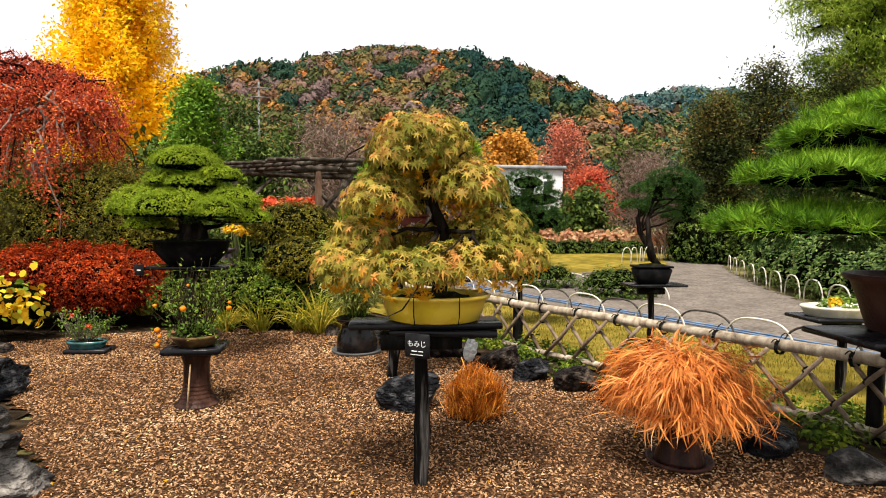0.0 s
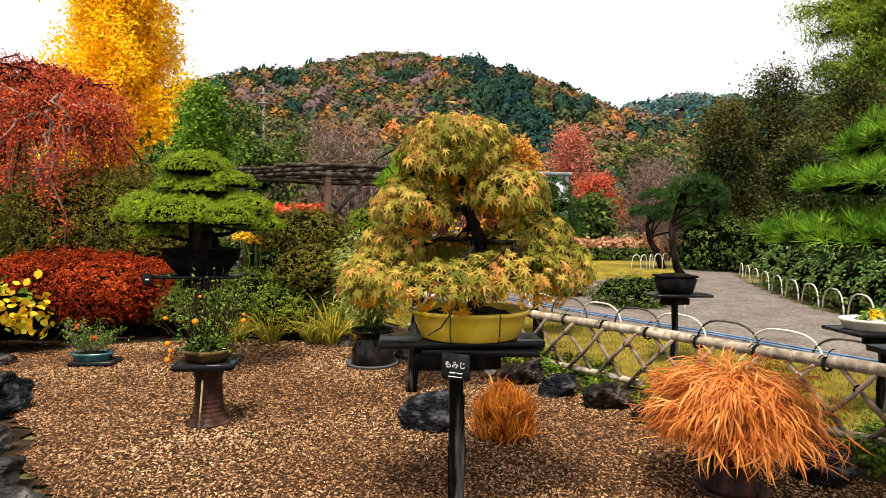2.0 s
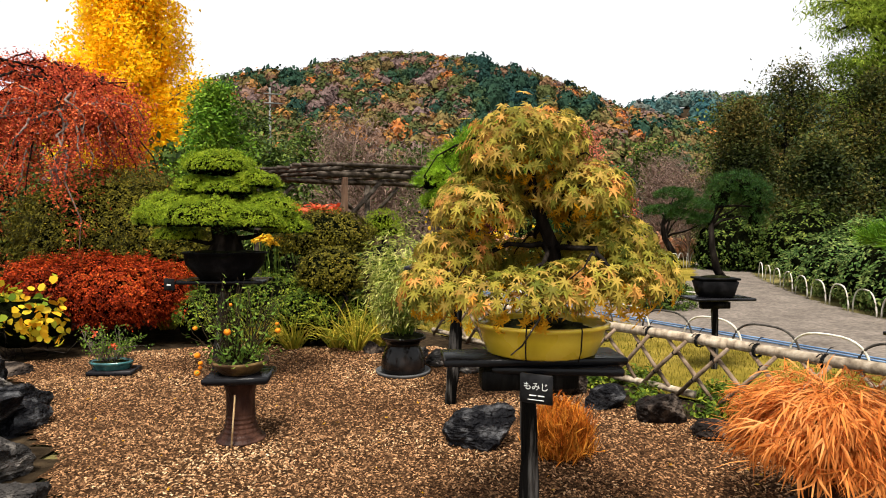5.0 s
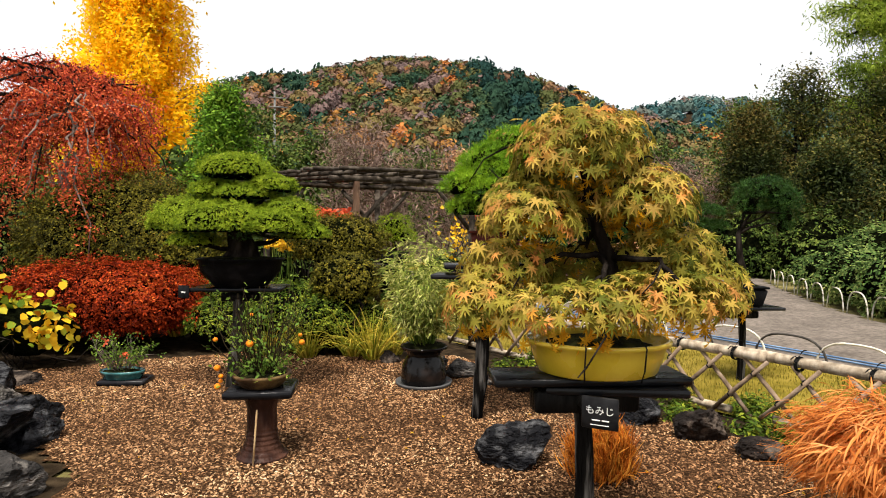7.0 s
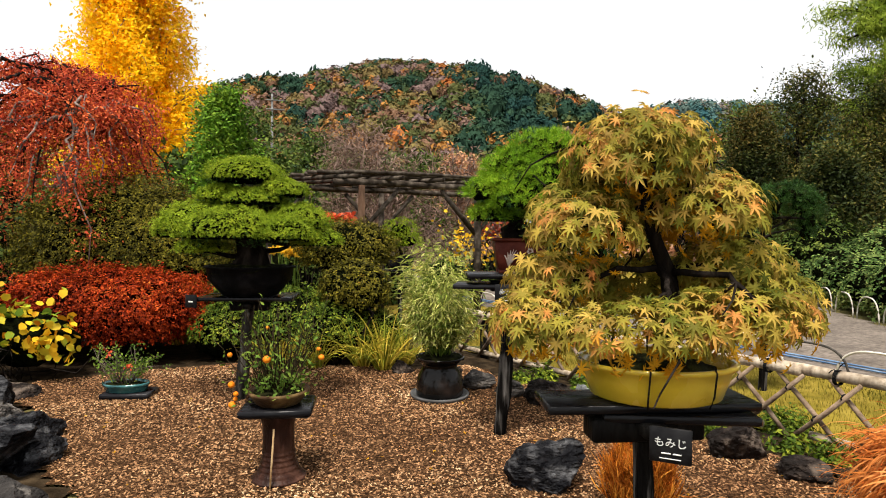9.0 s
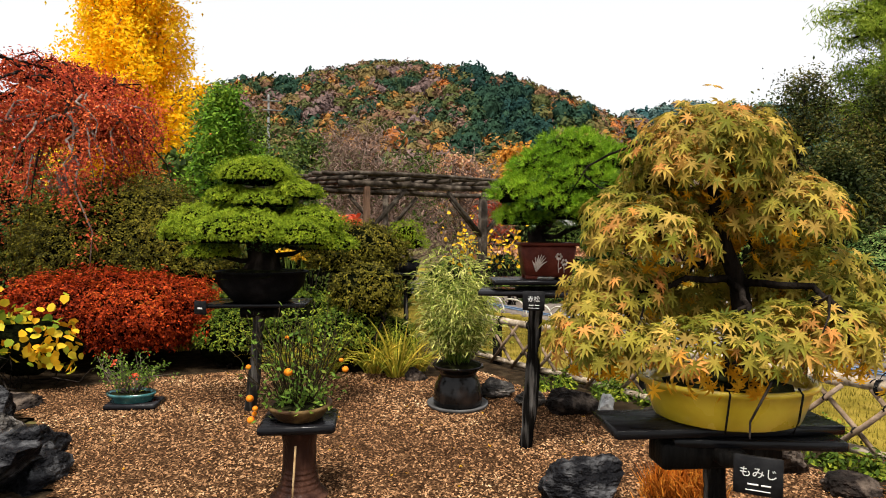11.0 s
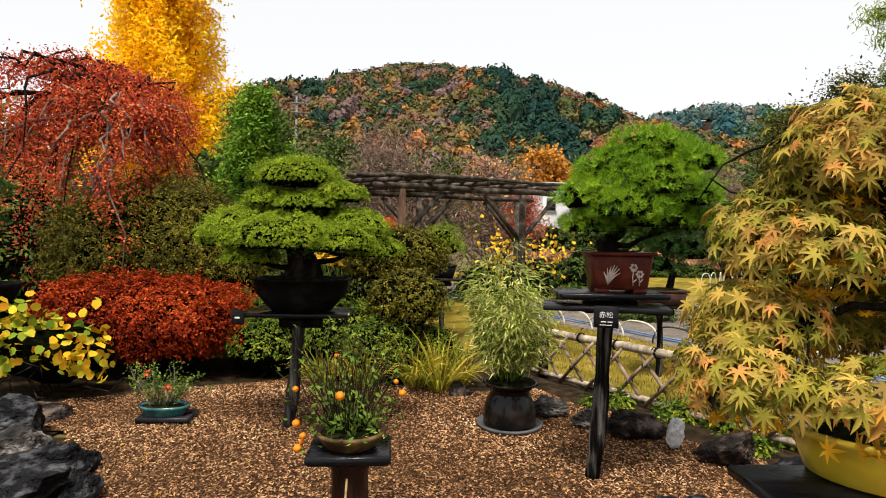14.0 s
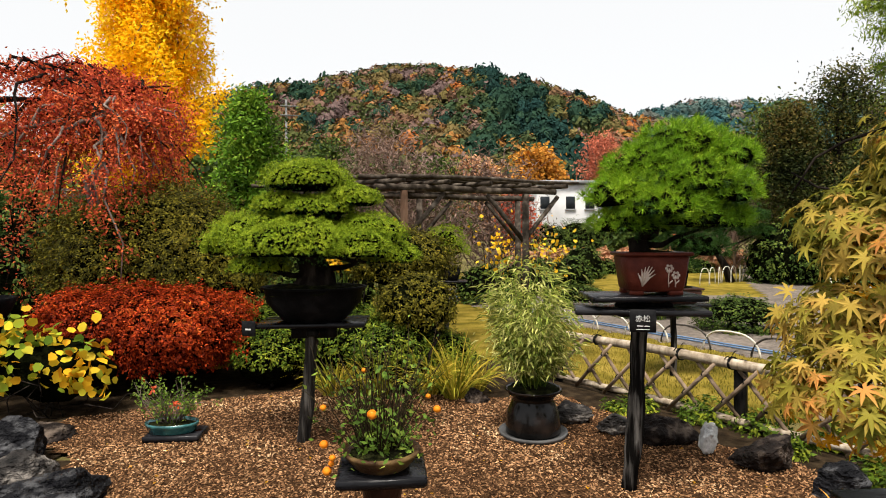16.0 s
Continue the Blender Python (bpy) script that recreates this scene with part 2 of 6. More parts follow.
PINE = leafy("fresh_pine_needle", [(0.035, 0.09, 0.006), (0.16, 0.31, 0.014), (0.38, 0.52, 0.03)], None, 3, 0.45, 0.15, 0.5)
# Large pine's green, darkened to paint the shade on its lower tiers.
PINESHADED = leafy("shade_darkened_pine_needle", [(0.02, 0.06, 0.005), (0.10, 0.22, 0.012), (0.30, 0.45, 0.03)], None, 3, 0.45, 0.12, 0.5)
# Green of the dark pines; also painted shade for needles under pads.
PINEDARK = leafy("dark_and_shaded_pine_needle", [(0.006, 0.02, 0.005), (0.026, 0.07, 0.014), (0.09, 0.16, 0.028)], None, 3, 0.4, 0.05, 0.5)
REDLEAF = leafy("scarlet_shrub_leaf", [(0.022, 0.003, 0.001), (0.17, 0.015, 0.003), (0.48, 0.06, 0.010), (0.68, 0.20, 0.03)], [0, 0.38, 0.8, 1], 2, 0.35, 0.25, jitter=0.45)
AZALEA = leafy("azalea_leaf", [(0.008, 0.009, 0.002), (0.052, 0.049, 0.005), (0.21, 0.175, 0.016), (0.25, 0.115, 0.024)], [0, 0.4, 0.9, 1], 1.5, 0.35, 0.1, jitter=0.45)
SHRUB = leafy("low_shrub_leaf", [(0.008, 0.02, 0.003), (0.065, 0.11, 0.010), (0.32, 0.34, 0.03)], None, 2, 0.4, 0.15, jitter=0.45)
HEDGE = leafy("hedge_leaf", [(0.010, 0.022, 0.005), (0.05, 0.085, 0.014), (0.16, 0.19, 0.035)], None, 1.5, 0.4, 0.12, jitter=0.4)
FERN = leafy("fern_and_ivy_leaf", [(0.012, 0.03, 0.008), (0.075, 0.14, 0.032), (0.30, 0.34, 0.10), (0.40, 0.20, 0.08)], [0, 0.4, 0.88, 1], 0.8, 0.45, 0.2, jitter=0.45)
WEEP = leafy("weeping_maple_leaf", [(0.09, 0.012, 0.008), (0.42, 0.058, 0.03), (0.78, 0.19, 0.055), (0.75, 0.33, 0.07)], [0, 0.4, 0.88, 1], 0.9, 0.45, 0.3, jitter=0.45)
GINKGO = leafy("ginkgo_leaf", [(0.95, 0.46, 0.004), (1.0, 0.66, 0.012), (1.0, 0.80, 0.04)], None, 0.6, 0.4, 0.5, jitter=0.12)
BAMBOOLEAF = leafy("bamboo_grass_leaf", [(0.06, 0.12, 0.012), (0.32, 0.36, 0.07), (0.75, 0.70, 0.28)], None, 4, 0.3, 0.3, jitter=0.4)
DAYLILY = leafy("yellowing_blade", [(0.05, 0.11, 0.010), (0.34, 0.30, 0.03), (0.72, 0.48, 0.08)], None, 4, 0.4, 0.3, jitter=0.4)
ORANGEGRASS = leafy("orange_autumn_blade", [(0.34, 0.09, 0.016), (0.62, 0.21, 0.045), (0.78, 0.36, 0.12)], None, 5, 0.4, 0.35)
REDGRASS = leafy("rust_orange_blade", [(0.10, 0.018, 0.004), (0.48, 0.13, 0.012), (0.78, 0.36, 0.05)], None, 8, 0.35, 0.25, jitter=0.45)
VINE = leafy("yellow_green_vine_leaf", [(0.05, 0.14, 0.015), (0.25, 0.32, 0.025), (0.72, 0.50, 0.03), (0.75, 0.36, 0.015), (0.60, 0.16, 0.01)], [0, 0.3, 0.6, 0.85, 1], 3, 0.25, 0.3)
TWIGLEAF = leafy("small_green_leaf", [(0.03, 0.06, 0.012), (0.11, 0.19, 0.025), (0.30, 0.36, 0.06)], None, 5, 0.4, 0.25)
BROADLEAF = leafy("bright_broad_leaf", [(0.02, 0.06, 0.006), (0.10, 0.21, 0.015), (0.30, 0.42, 0.04)], None, 1, 0.45, 0.25, jitter=0.4)
RUSTTREE = leafy("rust_and_green_leaf", [(0.007, 0.013, 0.004), (0.032, 0.042, 0.009), (0.12, 0.085, 0.02), (0.42, 0.085, 0.025)], [0, 0.4, 0.78, 1], 0.35, 0.6, 0.15, jitter=0.45)
DARKTREE = leafy("dark_tree_leaf", [(0.007, 0.013, 0.005), (0.034, 0.048, 0.011), (0.17, 0.135, 0.03), (0.38, 0.10, 0.03)], [0, 0.45, 0.88, 1], 0.4, 0.5, 0.15, jitter=0.45)
CONIFER = leafy("feathery_conifer_leaf", [(0.05, 0.10, 0.008), (0.20, 0.29, 0.025), (0.46, 0.54, 0.08)], None, 0.3, 0.45, 0.3, jitter=0.35)
REDTREE = leafy("red_tree_leaf", [(0.30, 0.035, 0.02), (0.50, 0.09, 0.045), (0.62, 0.17, 0.08)], None, 0.5, 0.5, 0.3)
SALMON = leafy("salmon_tree_leaf", [(0.34, 0.09, 0.05), (0.50, 0.15, 0.09), (0.58, 0.24, 0.14)], None, 0.5, 0.5, 0.3)
ORANGETREE = leafy("orange_tree_leaf", [(0.30, 0.16, 0.03), (0.52, 0.22, 0.03), (0.6, 0.32, 0.06)], None, 0.3, 0.5, 0.3)
HYDRANGEA = leafy("faded_flower_leaf", [(0.16, 0.2, 0.05), (0.45, 0.2, 0.10), (0.55, 0.33, 0.2), (0.5, 0.42, 0.16)], None, 0.8, 0.4, 0.3)
FLOWERRED = leafy("coral_leaf", [(0.55, 0.05, 0.02), (0.75, 0.12, 0.05), (0.8, 0.25, 0.12)], None, 2, 0.4, 0.3)
FLOWERGOLD = leafy("golden_flower", [(0.6, 0.3, 0.01), (0.75, 0.45, 0.02), (0.8, 0.55, 0.06)], None, 4, 0.4, 0.3)
TWIGS = leafy("bare_twigs", [(0.10, 0.065, 0.05), (0.19, 0.125, 0.10), (0.30, 0.21, 0.17)], None, 0.5, 0.5, 0)


def woods(name, colours, positions, jitter=0.22):
    """Far woods: one kind of tree to a crown, leaf clumps a little lighter and darker."""
    m = leafy(name, colours, positions, 0.3, 0.0, 0, 0.9, jitter, 0.0)
    nt = m.node_tree
    at = nt.nodes.new("ShaderNodeAttribute")
    at.attribute_name = "tint"
    r = next(n for n in nt.nodes if n.bl_idname == "ShaderNodeValToRGB")
    nt.links.new(at.outputs["Fac"], r.inputs["Fac"])
    return m


WOODS = woods("mixed_hill_woods", [(0.016, 0.042, 0.038), (0.03, 0.06, 0.032), (0.075, 0.085, 0.03), (0.155, 0.12, 0.045), (0.18, 0.10, 0.06), (0.145, 0.10, 0.095), (0.30, 0.145, 0.04), (0.42, 0.15, 0.045)],
              [0, 0.22, 0.38, 0.52, 0.66, 0.78, 0.9, 1])
# Distance haze is put into these paler, bluer tints.
WOODSHAZED = woods("far_hill_woods", [(0.03, 0.085, 0.095), (0.06, 0.125, 0.12), (0.10, 0.14, 0.12), (0.19, 0.15, 0.13)], [0, 0.4, 0.75, 1], 0.15)


# ---- geometry tools ----
class Geo:
    """Gathers vertices and faces, then becomes one mesh."""

    def __init__(self):
        self.v, self.f, self.n = [], [], 0

    def add(self, verts, faces):
        verts = np.asarray(verts, float).reshape(-1, 3)
        for some in faces if isinstance(faces, list) and faces and isinstance(faces[0], np.ndarray) else [faces]:
            self.f.append(np.asarray(some, int) + self.n) if isinstance(some, np.ndarray) else self.f.extend(np.asarray([q], int) + self.n for q in some)
        self.v.append(verts)
        self.n += len(verts)
        return self

    def tube(self, pts, radii, sides=8, caps=True):
        pts = np.asarray(pts, float)
        radii = np.broadcast_to(np.asarray(radii, float), (len(pts),))
        along = np.gradient(pts, axis=0)
        along /= np.linalg.norm(along, axis=1)[:, None] + 1e-9
        up = np.where(np.abs(along[:, 2:3]) > 0.9, np.array([[1.0, 0, 0]]), np.array([[0, 0, 1.0]]))
        a = np.cross(along, up)
        a /= np.linalg.norm(a, axis=1)[:, None] + 1e-9
        b = np.cross(along, a)
        ang = np.linspace(0, 2 * np.pi, sides, endpoint=False)
        ring = pts[:, None] + radii[:, None, None] * (np.cos(ang)[None, :, None] * a[:, None] + np.sin(ang)[None, :, None] * b[:, None])
        i, j = np.meshgrid(np.arange(len(pts) - 1), np.arange(sides), indexing="ij")
        k = (j + 1) % sides
        quads = np.stack([i * sides + j, i * sides + k, (i + 1) * sides + k, (i + 1) * sides + j], -1).reshape(-1, 4)
        faces = [quads]
        if caps:
            faces += [np.arange(sides)[None, ::-1], (np.arange(sides) + (len(pts) - 1) * sides)[None]]
        return self.add(ring.reshape(-1, 3), faces)

    def lathe(self, profile, sides=28, at=(0, 0, 0), sx=1.0, sy=1.0, turn=0.0):
        profile = np.asarray(profile, float)
        ang = np.linspace(0, 2 * np.pi, sides, endpoint=False) + turn
        ring = np.stack([profile[:, 0:1] * np.cos(ang) * sx, profile[:, 0:1] * np.sin(ang) * sy, np.repeat(profile[:, 1:2], sides, 1)], -1) + np.asarray(at, float)
        i, j = np.meshgrid(np.arange(len(profile) - 1), np.arange(sides), indexing="ij")
        k = (j + 1) % sides
        quads = np.stack([i * sides + j, i * sides + k, (i + 1) * sides + k, (i + 1) * sides + j], -1).reshape(-1, 4)
        return self.add(ring.reshape(-1, 3), [quads, np.arange(sides)[None, ::-1], (np.arange(sides) + (len(profile) - 1) * sides)[None]])

    def slab(self, size, at=(0, 0, 0), turn=0.0, bevel=0.006, taper=1.0, tilt=(0, 0)):
        """A board or block of that size, with eased edges; at is the middle of its underside."""
        sx, sy, sz = size
        rows = []
        for z, inset, k in ((0, bevel, 1), (bevel, 0, 1), (sz - bevel, 0, taper), (sz, bevel, taper)):
            hx, hy, c = (sx / 2 - inset) * k, (sy / 2 - inset) * k, bevel
            rows += [(hx - c, -hy, z), (hx, -hy + c, z), (hx, hy - c, z), (hx - c, hy, z), (-hx + c, hy, z), (-hx, hy - c, z), (-hx, -hy + c, z), (-hx + c, -hy, z)]
        v = np.array(rows, float)
        v[:, 2] += v[:, 0] * tilt[0] + v[:, 1] * tilt[1]
        c, s = math.cos(turn), math.sin(turn)
        v = v @ np.array([[c, s, 0], [-s, c, 0], [0, 0, 1]]) + np.asarray(at, float)
        i, j = np.meshgrid(np.arange(3), np.arange(8), indexing="ij")
        k = (j + 1) % 8
        return self.add(v, [np.stack([i * 8 + j, i * 8 + k, (i + 1) * 8 + k, (i + 1) * 8 + j], -1).reshape(-1, 4), np.arange(8)[None, ::-1], (np.arange(8) + 24)[None]])

    def scatter(self, verts, faces, turns, places):
        """Copies of one small shape; faces: arrays of one corner count each."""
        verts = np.asarray(verts, float)
        n = len(places)
        out = np.einsum("nij,kj->nki", turns, verts) + places[:, None]
        step = (np.arange(n) * len(verts))[:, None, None]
        return self.add(out.reshape(-1, 3), [(np.asarray(f)[None] + step).reshape(-1, len(f[0])) for f in faces])

    def mesh(self, name, material, smooth=True, tint=None):
        me = bpy.data.meshes.new(name)
        v = np.concatenate(self.v)
        sizes = np.concatenate([np.full(len(f), f.shape[1]) for f in self.f])
        loops = np.concatenate([f.ravel() for f in self.f])
        me.vertices.add(len(v))
        me.vertices.foreach_set("co", v.ravel())
        me.loops.add(len(loops))
        me.loops.foreach_set("vertex_index", loops.astype(np.int32))
        me.polygons.add(len(sizes))
        me.polygons.foreach_set("loop_start", np.r_[0, np.cumsum(sizes)[:-1]].astype(np.int32))
        me.polygons.foreach_set("use_smooth", np.full(len(sizes), smooth))
        me.update(calc_edges=True)
        me.validate()
        if tint is not None:
            me.attributes.new("tint", "FLOAT", "POINT").data.foreach_set("value", tint.astype(np.float32))
        me.materials.append(material)
        return me


def part(name, geo, material, parent, label="", smooth=True, at=None):
    ob = new(name, geo.mesh(name, material, smooth) if isinstance(geo, Geo) else geo)
    ob.parent = parent
    if name in ("limbs", "stemwork", "blades", "canework", "stalks", "branchwork", "leaf_tuft", "needles", "shaded_needles"):
        ob["kind"] = "stuff"
    if at is not None:
        ob.location = at
    return tagged(ob, label)


def thing(name, at, label, category, group="", turn=0.0):
    ob = new(name)
    ob.empty_display_size = 0.1
    ob.matrix_basis = pose(*at, 0, 0, turn)
    return tagged(ob, label, category, group)


def solid(name, geo, material, label, category="", group="", kind="", at=(0, 0, 0), smooth=True, tint=None):
    ob = new(name, geo.mesh(name, material, smooth, tint))
    ob.location = at
    return tagged(ob, label, category, group, kind)


rng = np.random.default_rng(7)


def unit(v):
    return v / (np.linalg.norm(v, axis=-1, keepdims=True) + 1e-9)


def frames_of(normals, size, heading=None, spin=None):
    """Turns that lay a flat shape (x along, z out) with its z on the normal; heading: where its x points, as near as can be."""
    n = unit(np.asarray(normals, float))
    h = rng.normal(size=n.shape) if heading is None else np.asarray(heading, float)
    x = unit(h - (h * n).sum(1, keepdims=True) * n)
    y = np.cross(n, x)
    return np.stack([x, y, n], -1) * np.asarray(size, float).reshape(-1, 1, 1)


def on_dome(n, radii, low=-0.15, jitter=0.08, depth=0.0):
    """Points and outward normals on the upper part of an ellipsoid."""
    d = unit(rng.normal(size=(n * 6, 3)))
    d = d[d[:, 2] > low][:n]
    r = np.asarray(radii, float)
    p = d * r * (1 + rng.normal(size=(len(d), 1)) * jitter - depth * rng.random((len(d), 1)))
    return p, unit(d / r)


# Leaf shapes: x from the stalk to the tip, z up.
OVATE = (np.array([(0, 0, 0), (0.45, 0.24, 0.05), (1, 0, -0.06), (0.45, -0.24, 0.05)]), [np.array([(0, 1, 2), (0, 2, 3)])])
ROUND = (np.array([(0, 0, 0), (0.15, 0.38, 0.03), (0.6, 0.42, 0.02), (1, 0, -0.12), (0.6, -0.42, 0.02), (0.15, -0.38, 0.03)]), [np.array([(0, 1, 2, 3), (0, 3, 4, 5)])])
SLIM = (np.array([(0, 0, 0), (0.4, 0.085, 0.04), (1, 0, -0.2), (0.4, -0.085, 0.04)]), [np.array([(0, 1, 2), (0, 2, 3)])])


def palmate(lobes=7):
    pts, tris = [(0, 0, 0.02)], []
    for i in range(lobes):
        a = radians(-132 + 264 * i / (lobes - 1))
        k = 1.0 - 0.42 * (abs(i - (lobes - 1) / 2) / ((lobes - 1) / 2)) ** 1.6
        droop = -0.16 * k
        pts += [(0.26 * math.cos(a - 0.38), 0.26 * math.sin(a - 0.38), 0), (0.56 * k * math.cos(a - 0.19), 0.56 * k * math.sin(a - 0.19), 0.03),
                (k * math.cos(a), k * math.sin(a), droop), (0.56 * k * math.cos(a + 0.19), 0.56 * k * math.sin(a + 0.19), 0.03), (0.26 * math.cos(a + 0.38), 0.26 * math.sin(a + 0.38), 0)]
        b = 1 + 5 * i
        tris += [(0, b, b + 1), (0, b + 1, b + 2), (0, b + 2, b + 3), (0, b + 3, b + 4)]
    return np.array(pts), [np.array(tris)]


MAPLELEAF = palmate(7)
STAR = (np.array([(0, 0, 0.02), (0.25, -0.16, 0), (0.5, -0.65, -0.1), (0.42, -0.14, 0), (1, 0, -0.12), (0.42, 0.14, 0), (0.5, 0.65, -0.1), (0.25, 0.16, 0)]), [np.array([(0, 1, 2), (0, 2, 3), (0, 3, 4), (0, 4, 5), (0, 5, 6), (0, 6, 7)])])


def tuft(needles, spread, width, seed):
    r = np.random.default_rng(seed)
    pts, tris = [], []
    for i in range(needles):
        a, e = r.random() * 6.283, spread * math.sqrt(r.random())
        d = np.array([math.sin(e) * math.cos(a), math.sin(e) * math.sin(a), math.cos(e)]) * (0.75 + 0.4 * r.random())
        s = unit(np.cross(d, np.array([0.0, 0.0, 1.0])) + r.normal(size=3) * 0.25) * width
        b = len(pts)
        pts += [d * 0.05 - s, d * 0.05 + s, d]
        tris.append((b, b + 1, b + 2))
    return np.array(pts), [np.array(tris)]


TUFT_SHORT, TUFT_LONG = tuft(9, 1.2, 0.10, 1), tuft(18, 1.25, 0.03, 2)
BLADE = (np.array([(0, 0.015, 0), (0, -0.015, 0), (0.3, 0.030, 0.05), (0.3, -0.030, 0.05), (0.65, 0.022, 0.0), (0.65, -0.022, 0.0), (1, 0, -0.2)]), [np.array([(0, 1, 3, 2), (2, 3, 5, 4)]), np.array([(4, 5, 6)])])

ICO = {}
for level in (1, 2, 3, 4):
    bm = bmesh.new()
    bmesh.ops.create_icosphere(bm, subdivisions=level, radius=1)
    ICO[level] = (np.array([v.co[:] for v in bm.verts]), np.array([[v.index for v in f.verts] for f in bm.faces]))
    bm.free()


def lump(geo, at, radii, seed=0, rough=0.25, level=3, freq=1.6, flat=None, facet=0.0):
    """An uneven ball; facet: how far it is cut into planes, as broken stone is."""
    v, f = ICO[level]
    out = []
    r = np.random.default_rng(seed + 100)
    planes, cuts = unit(r.normal(size=(18, 3))), r.uniform(0.72, 1.0, 18)
    for p in v:
        q = Vector(p)
        k = 1 + rough * noise.noise(q * freq + Vector((seed * 7.1, seed * 3.3, 1.7))) + rough * 0.5 * noise.noise(q * freq * 2.7 + Vector((seed, 5, seed)))
        if facet:
            reach = np.clip(planes @ np.asarray(p), 0.05, None)
            k = float((cuts / reach).min()) * (1 + 0.10 * noise.noise(q * 3.5 + Vector((seed, 0, 0))) + 0.09 * noise.noise(q * 8 + Vector((0, seed, 0))) + 0.05 * noise.noise(q * 17 + Vector((0, seed, 0))))
        out.append(np.asarray(p) * k)
    v2 = np.array(out) * np.asarray(radii, float)
    if flat is not None:
        v2[:, 2] = np.maximum(v2[:, 2], flat)
    return geo.add(v2 + np.asarray(at, float), [f])


def bend(a, b, steps=6, wobble=0.1, rise=0.0, seed=0):
    """A crooked line from a to b."""
    r = np.random.default_rng(seed)
    a, b = np.asarray(a, float), np.asarray(b, float)
    t = np.linspace(0, 1, steps)[:, None]
    p = a + (b - a) * t
    p += np.sin(t * np.pi) * r.normal(size=3) * wobble * np.linalg.norm(b - a)
    p[1:-1] += r.normal(size=(steps - 2, 3)) * wobble * 0.35 * np.linalg.norm(b - a)
    p[:, 2] += (np.sin(t[:, 0] * np.pi)) * rise
    return p


def ease(x):
    x = np.clip(x, 0, 1)
    return x * x * (3 - 2 * x)


FENCE_AT, FENCE_WAY = np.array([1.226, 5.868]), np.array([0.6, -0.8])


def height(x, y):
    """The ground: the gravel bed lies level, the lawn beyond the fence a little lower, rising again towards the hill."""
    d = 0.8 * (x - FENCE_AT[0]) + 0.6 * (y - FENCE_AT[1])
    return -0.2 * ease((d + 0.35) / 1.2) + 0.018 * np.clip(y - 14, 0, 60)


# ---- ground ----
def sheet(name, inside, x0, x1, y0, y1, step, lift, material, label, rough=0.0):
    """A patch of ground over the cells whose middle lies inside, following the ground's height."""
    xs, ys = np.arange(x0, x1 + step / 2, step), np.arange(y0, y1 + step / 2, step)
    X, Y = np.meshgrid(xs, ys, indexing="ij")
    Z = height(X, Y) + lift
    if rough:
        Z += np.array([[rough * noise.noise((x * 1.3, y * 1.3, 4.0)) for y in ys] for x in xs])
    i, j = np.meshgrid(np.arange(len(xs) - 1), np.arange(len(ys) - 1), indexing="ij")
    keep = inside(xs[i] + step / 2, ys[j] + step / 2)
    q = np.stack([i * len(ys) + j, (i + 1) * len(ys) + j, (i + 1) * len(ys) + j + 1, i * len(ys) + j + 1], -1)[keep]
    g = Geo().add(np.stack([X, Y, Z], -1).reshape(-1, 3), [q])
    return solid(name, g, material, label, kind="structure")


def beyond(x, y):
    return 0.8 * (x - FENCE_AT[0]) + 0.6 * (y - FENCE_AT[1])


def wavy(x, y, k=1.0):
    return 0.12 * np.sin(x * 2.3 + y * 1.1) * k + 0.08 * np.sin(x * 5.1 - y * 3.7) * k


def gravel_area(x, y):
    w = wavy(x, y)
    left = x > np.where(y < 4.4, -1.75 - 0.85 * (y - 2.7), -3.2 - 1.0 * (y - 4.4)) + w
    return (beyond(x, y) < -0.62 + w * 0.5) & left & (y < 7.35 + w) & (x > -4.9) & (y < 7.6 + 0.55 * (x + 3.0) * (x < -3))


def near_edge(x, y):
    """How far beyond the near edge of the path, across it."""
    return 0.85 * (x - 2.26) + 0.53 * (y - 10.7)


def path_area(x, y):
    n = near_edge(x, y)
    main = (n > 0) & ((n < 2.6) | (y < 18.0 + wavy(x, y) * 3)) & (x > -3.5) & (x < 7.5)
    t = (y - 9.0)
    middle = 6.0 + 0.115 * t + 0.011 * t * t * (y > 9)
    branch = (y > 8.5) & (y < 40) & (np.abs(x - middle) < 1.0) & (n > 0)
    return main | branch


def lawn_area(x, y):
    n = near_edge(x, y)
    t = (y - 9.0)
    middle = 6.0 + 0.115 * t + 0.011 * t * t * (y > 9)
    return ((n < 0) & (beyond(x, y) > 0.2 + wavy(x, y))) | ((n > 2.6) & (y > 18.0 + wavy(x, y) * 3) & (x < middle - 0.9) & (x > -5 + wavy(x, y) * 3) & (y < 27) & (beyond(x, y) > 3.5))


xs = np.concatenate([np.linspace(-600, -30, 12), np.linspace(-26, 30, 57), np.linspace(40, 600, 12)])
ys = np.concatenate([np.linspace(-300, -12, 8), np.linspace(-8, 50, 73), np.linspace(60, 900, 14)])
X, Y = np.meshgrid(xs, ys, indexing="ij")
i, j = np.meshgrid(np.arange(len(xs) - 1), np.arange(len(ys) - 1), indexing="ij")
q = np.stack([i * len(ys) + j, (i + 1) * len(ys) + j, (i + 1) * len(ys) + j + 1, i * len(ys) + j + 1], -1).reshape(-1, 4)
solid("ground", Geo().add(np.stack([X, Y, height(X, Y) - 0.03], -1).reshape(-1, 3), [q]), EARTH, "dark earth and thin grass running to the hills", kind="structure")
sheet("gravel_ground", gravel_area, -5.0, 4.0, -1.5, 8.0, 0.1, 0.0, GRAVEL, "bed of fine brown gravel", 0.012)
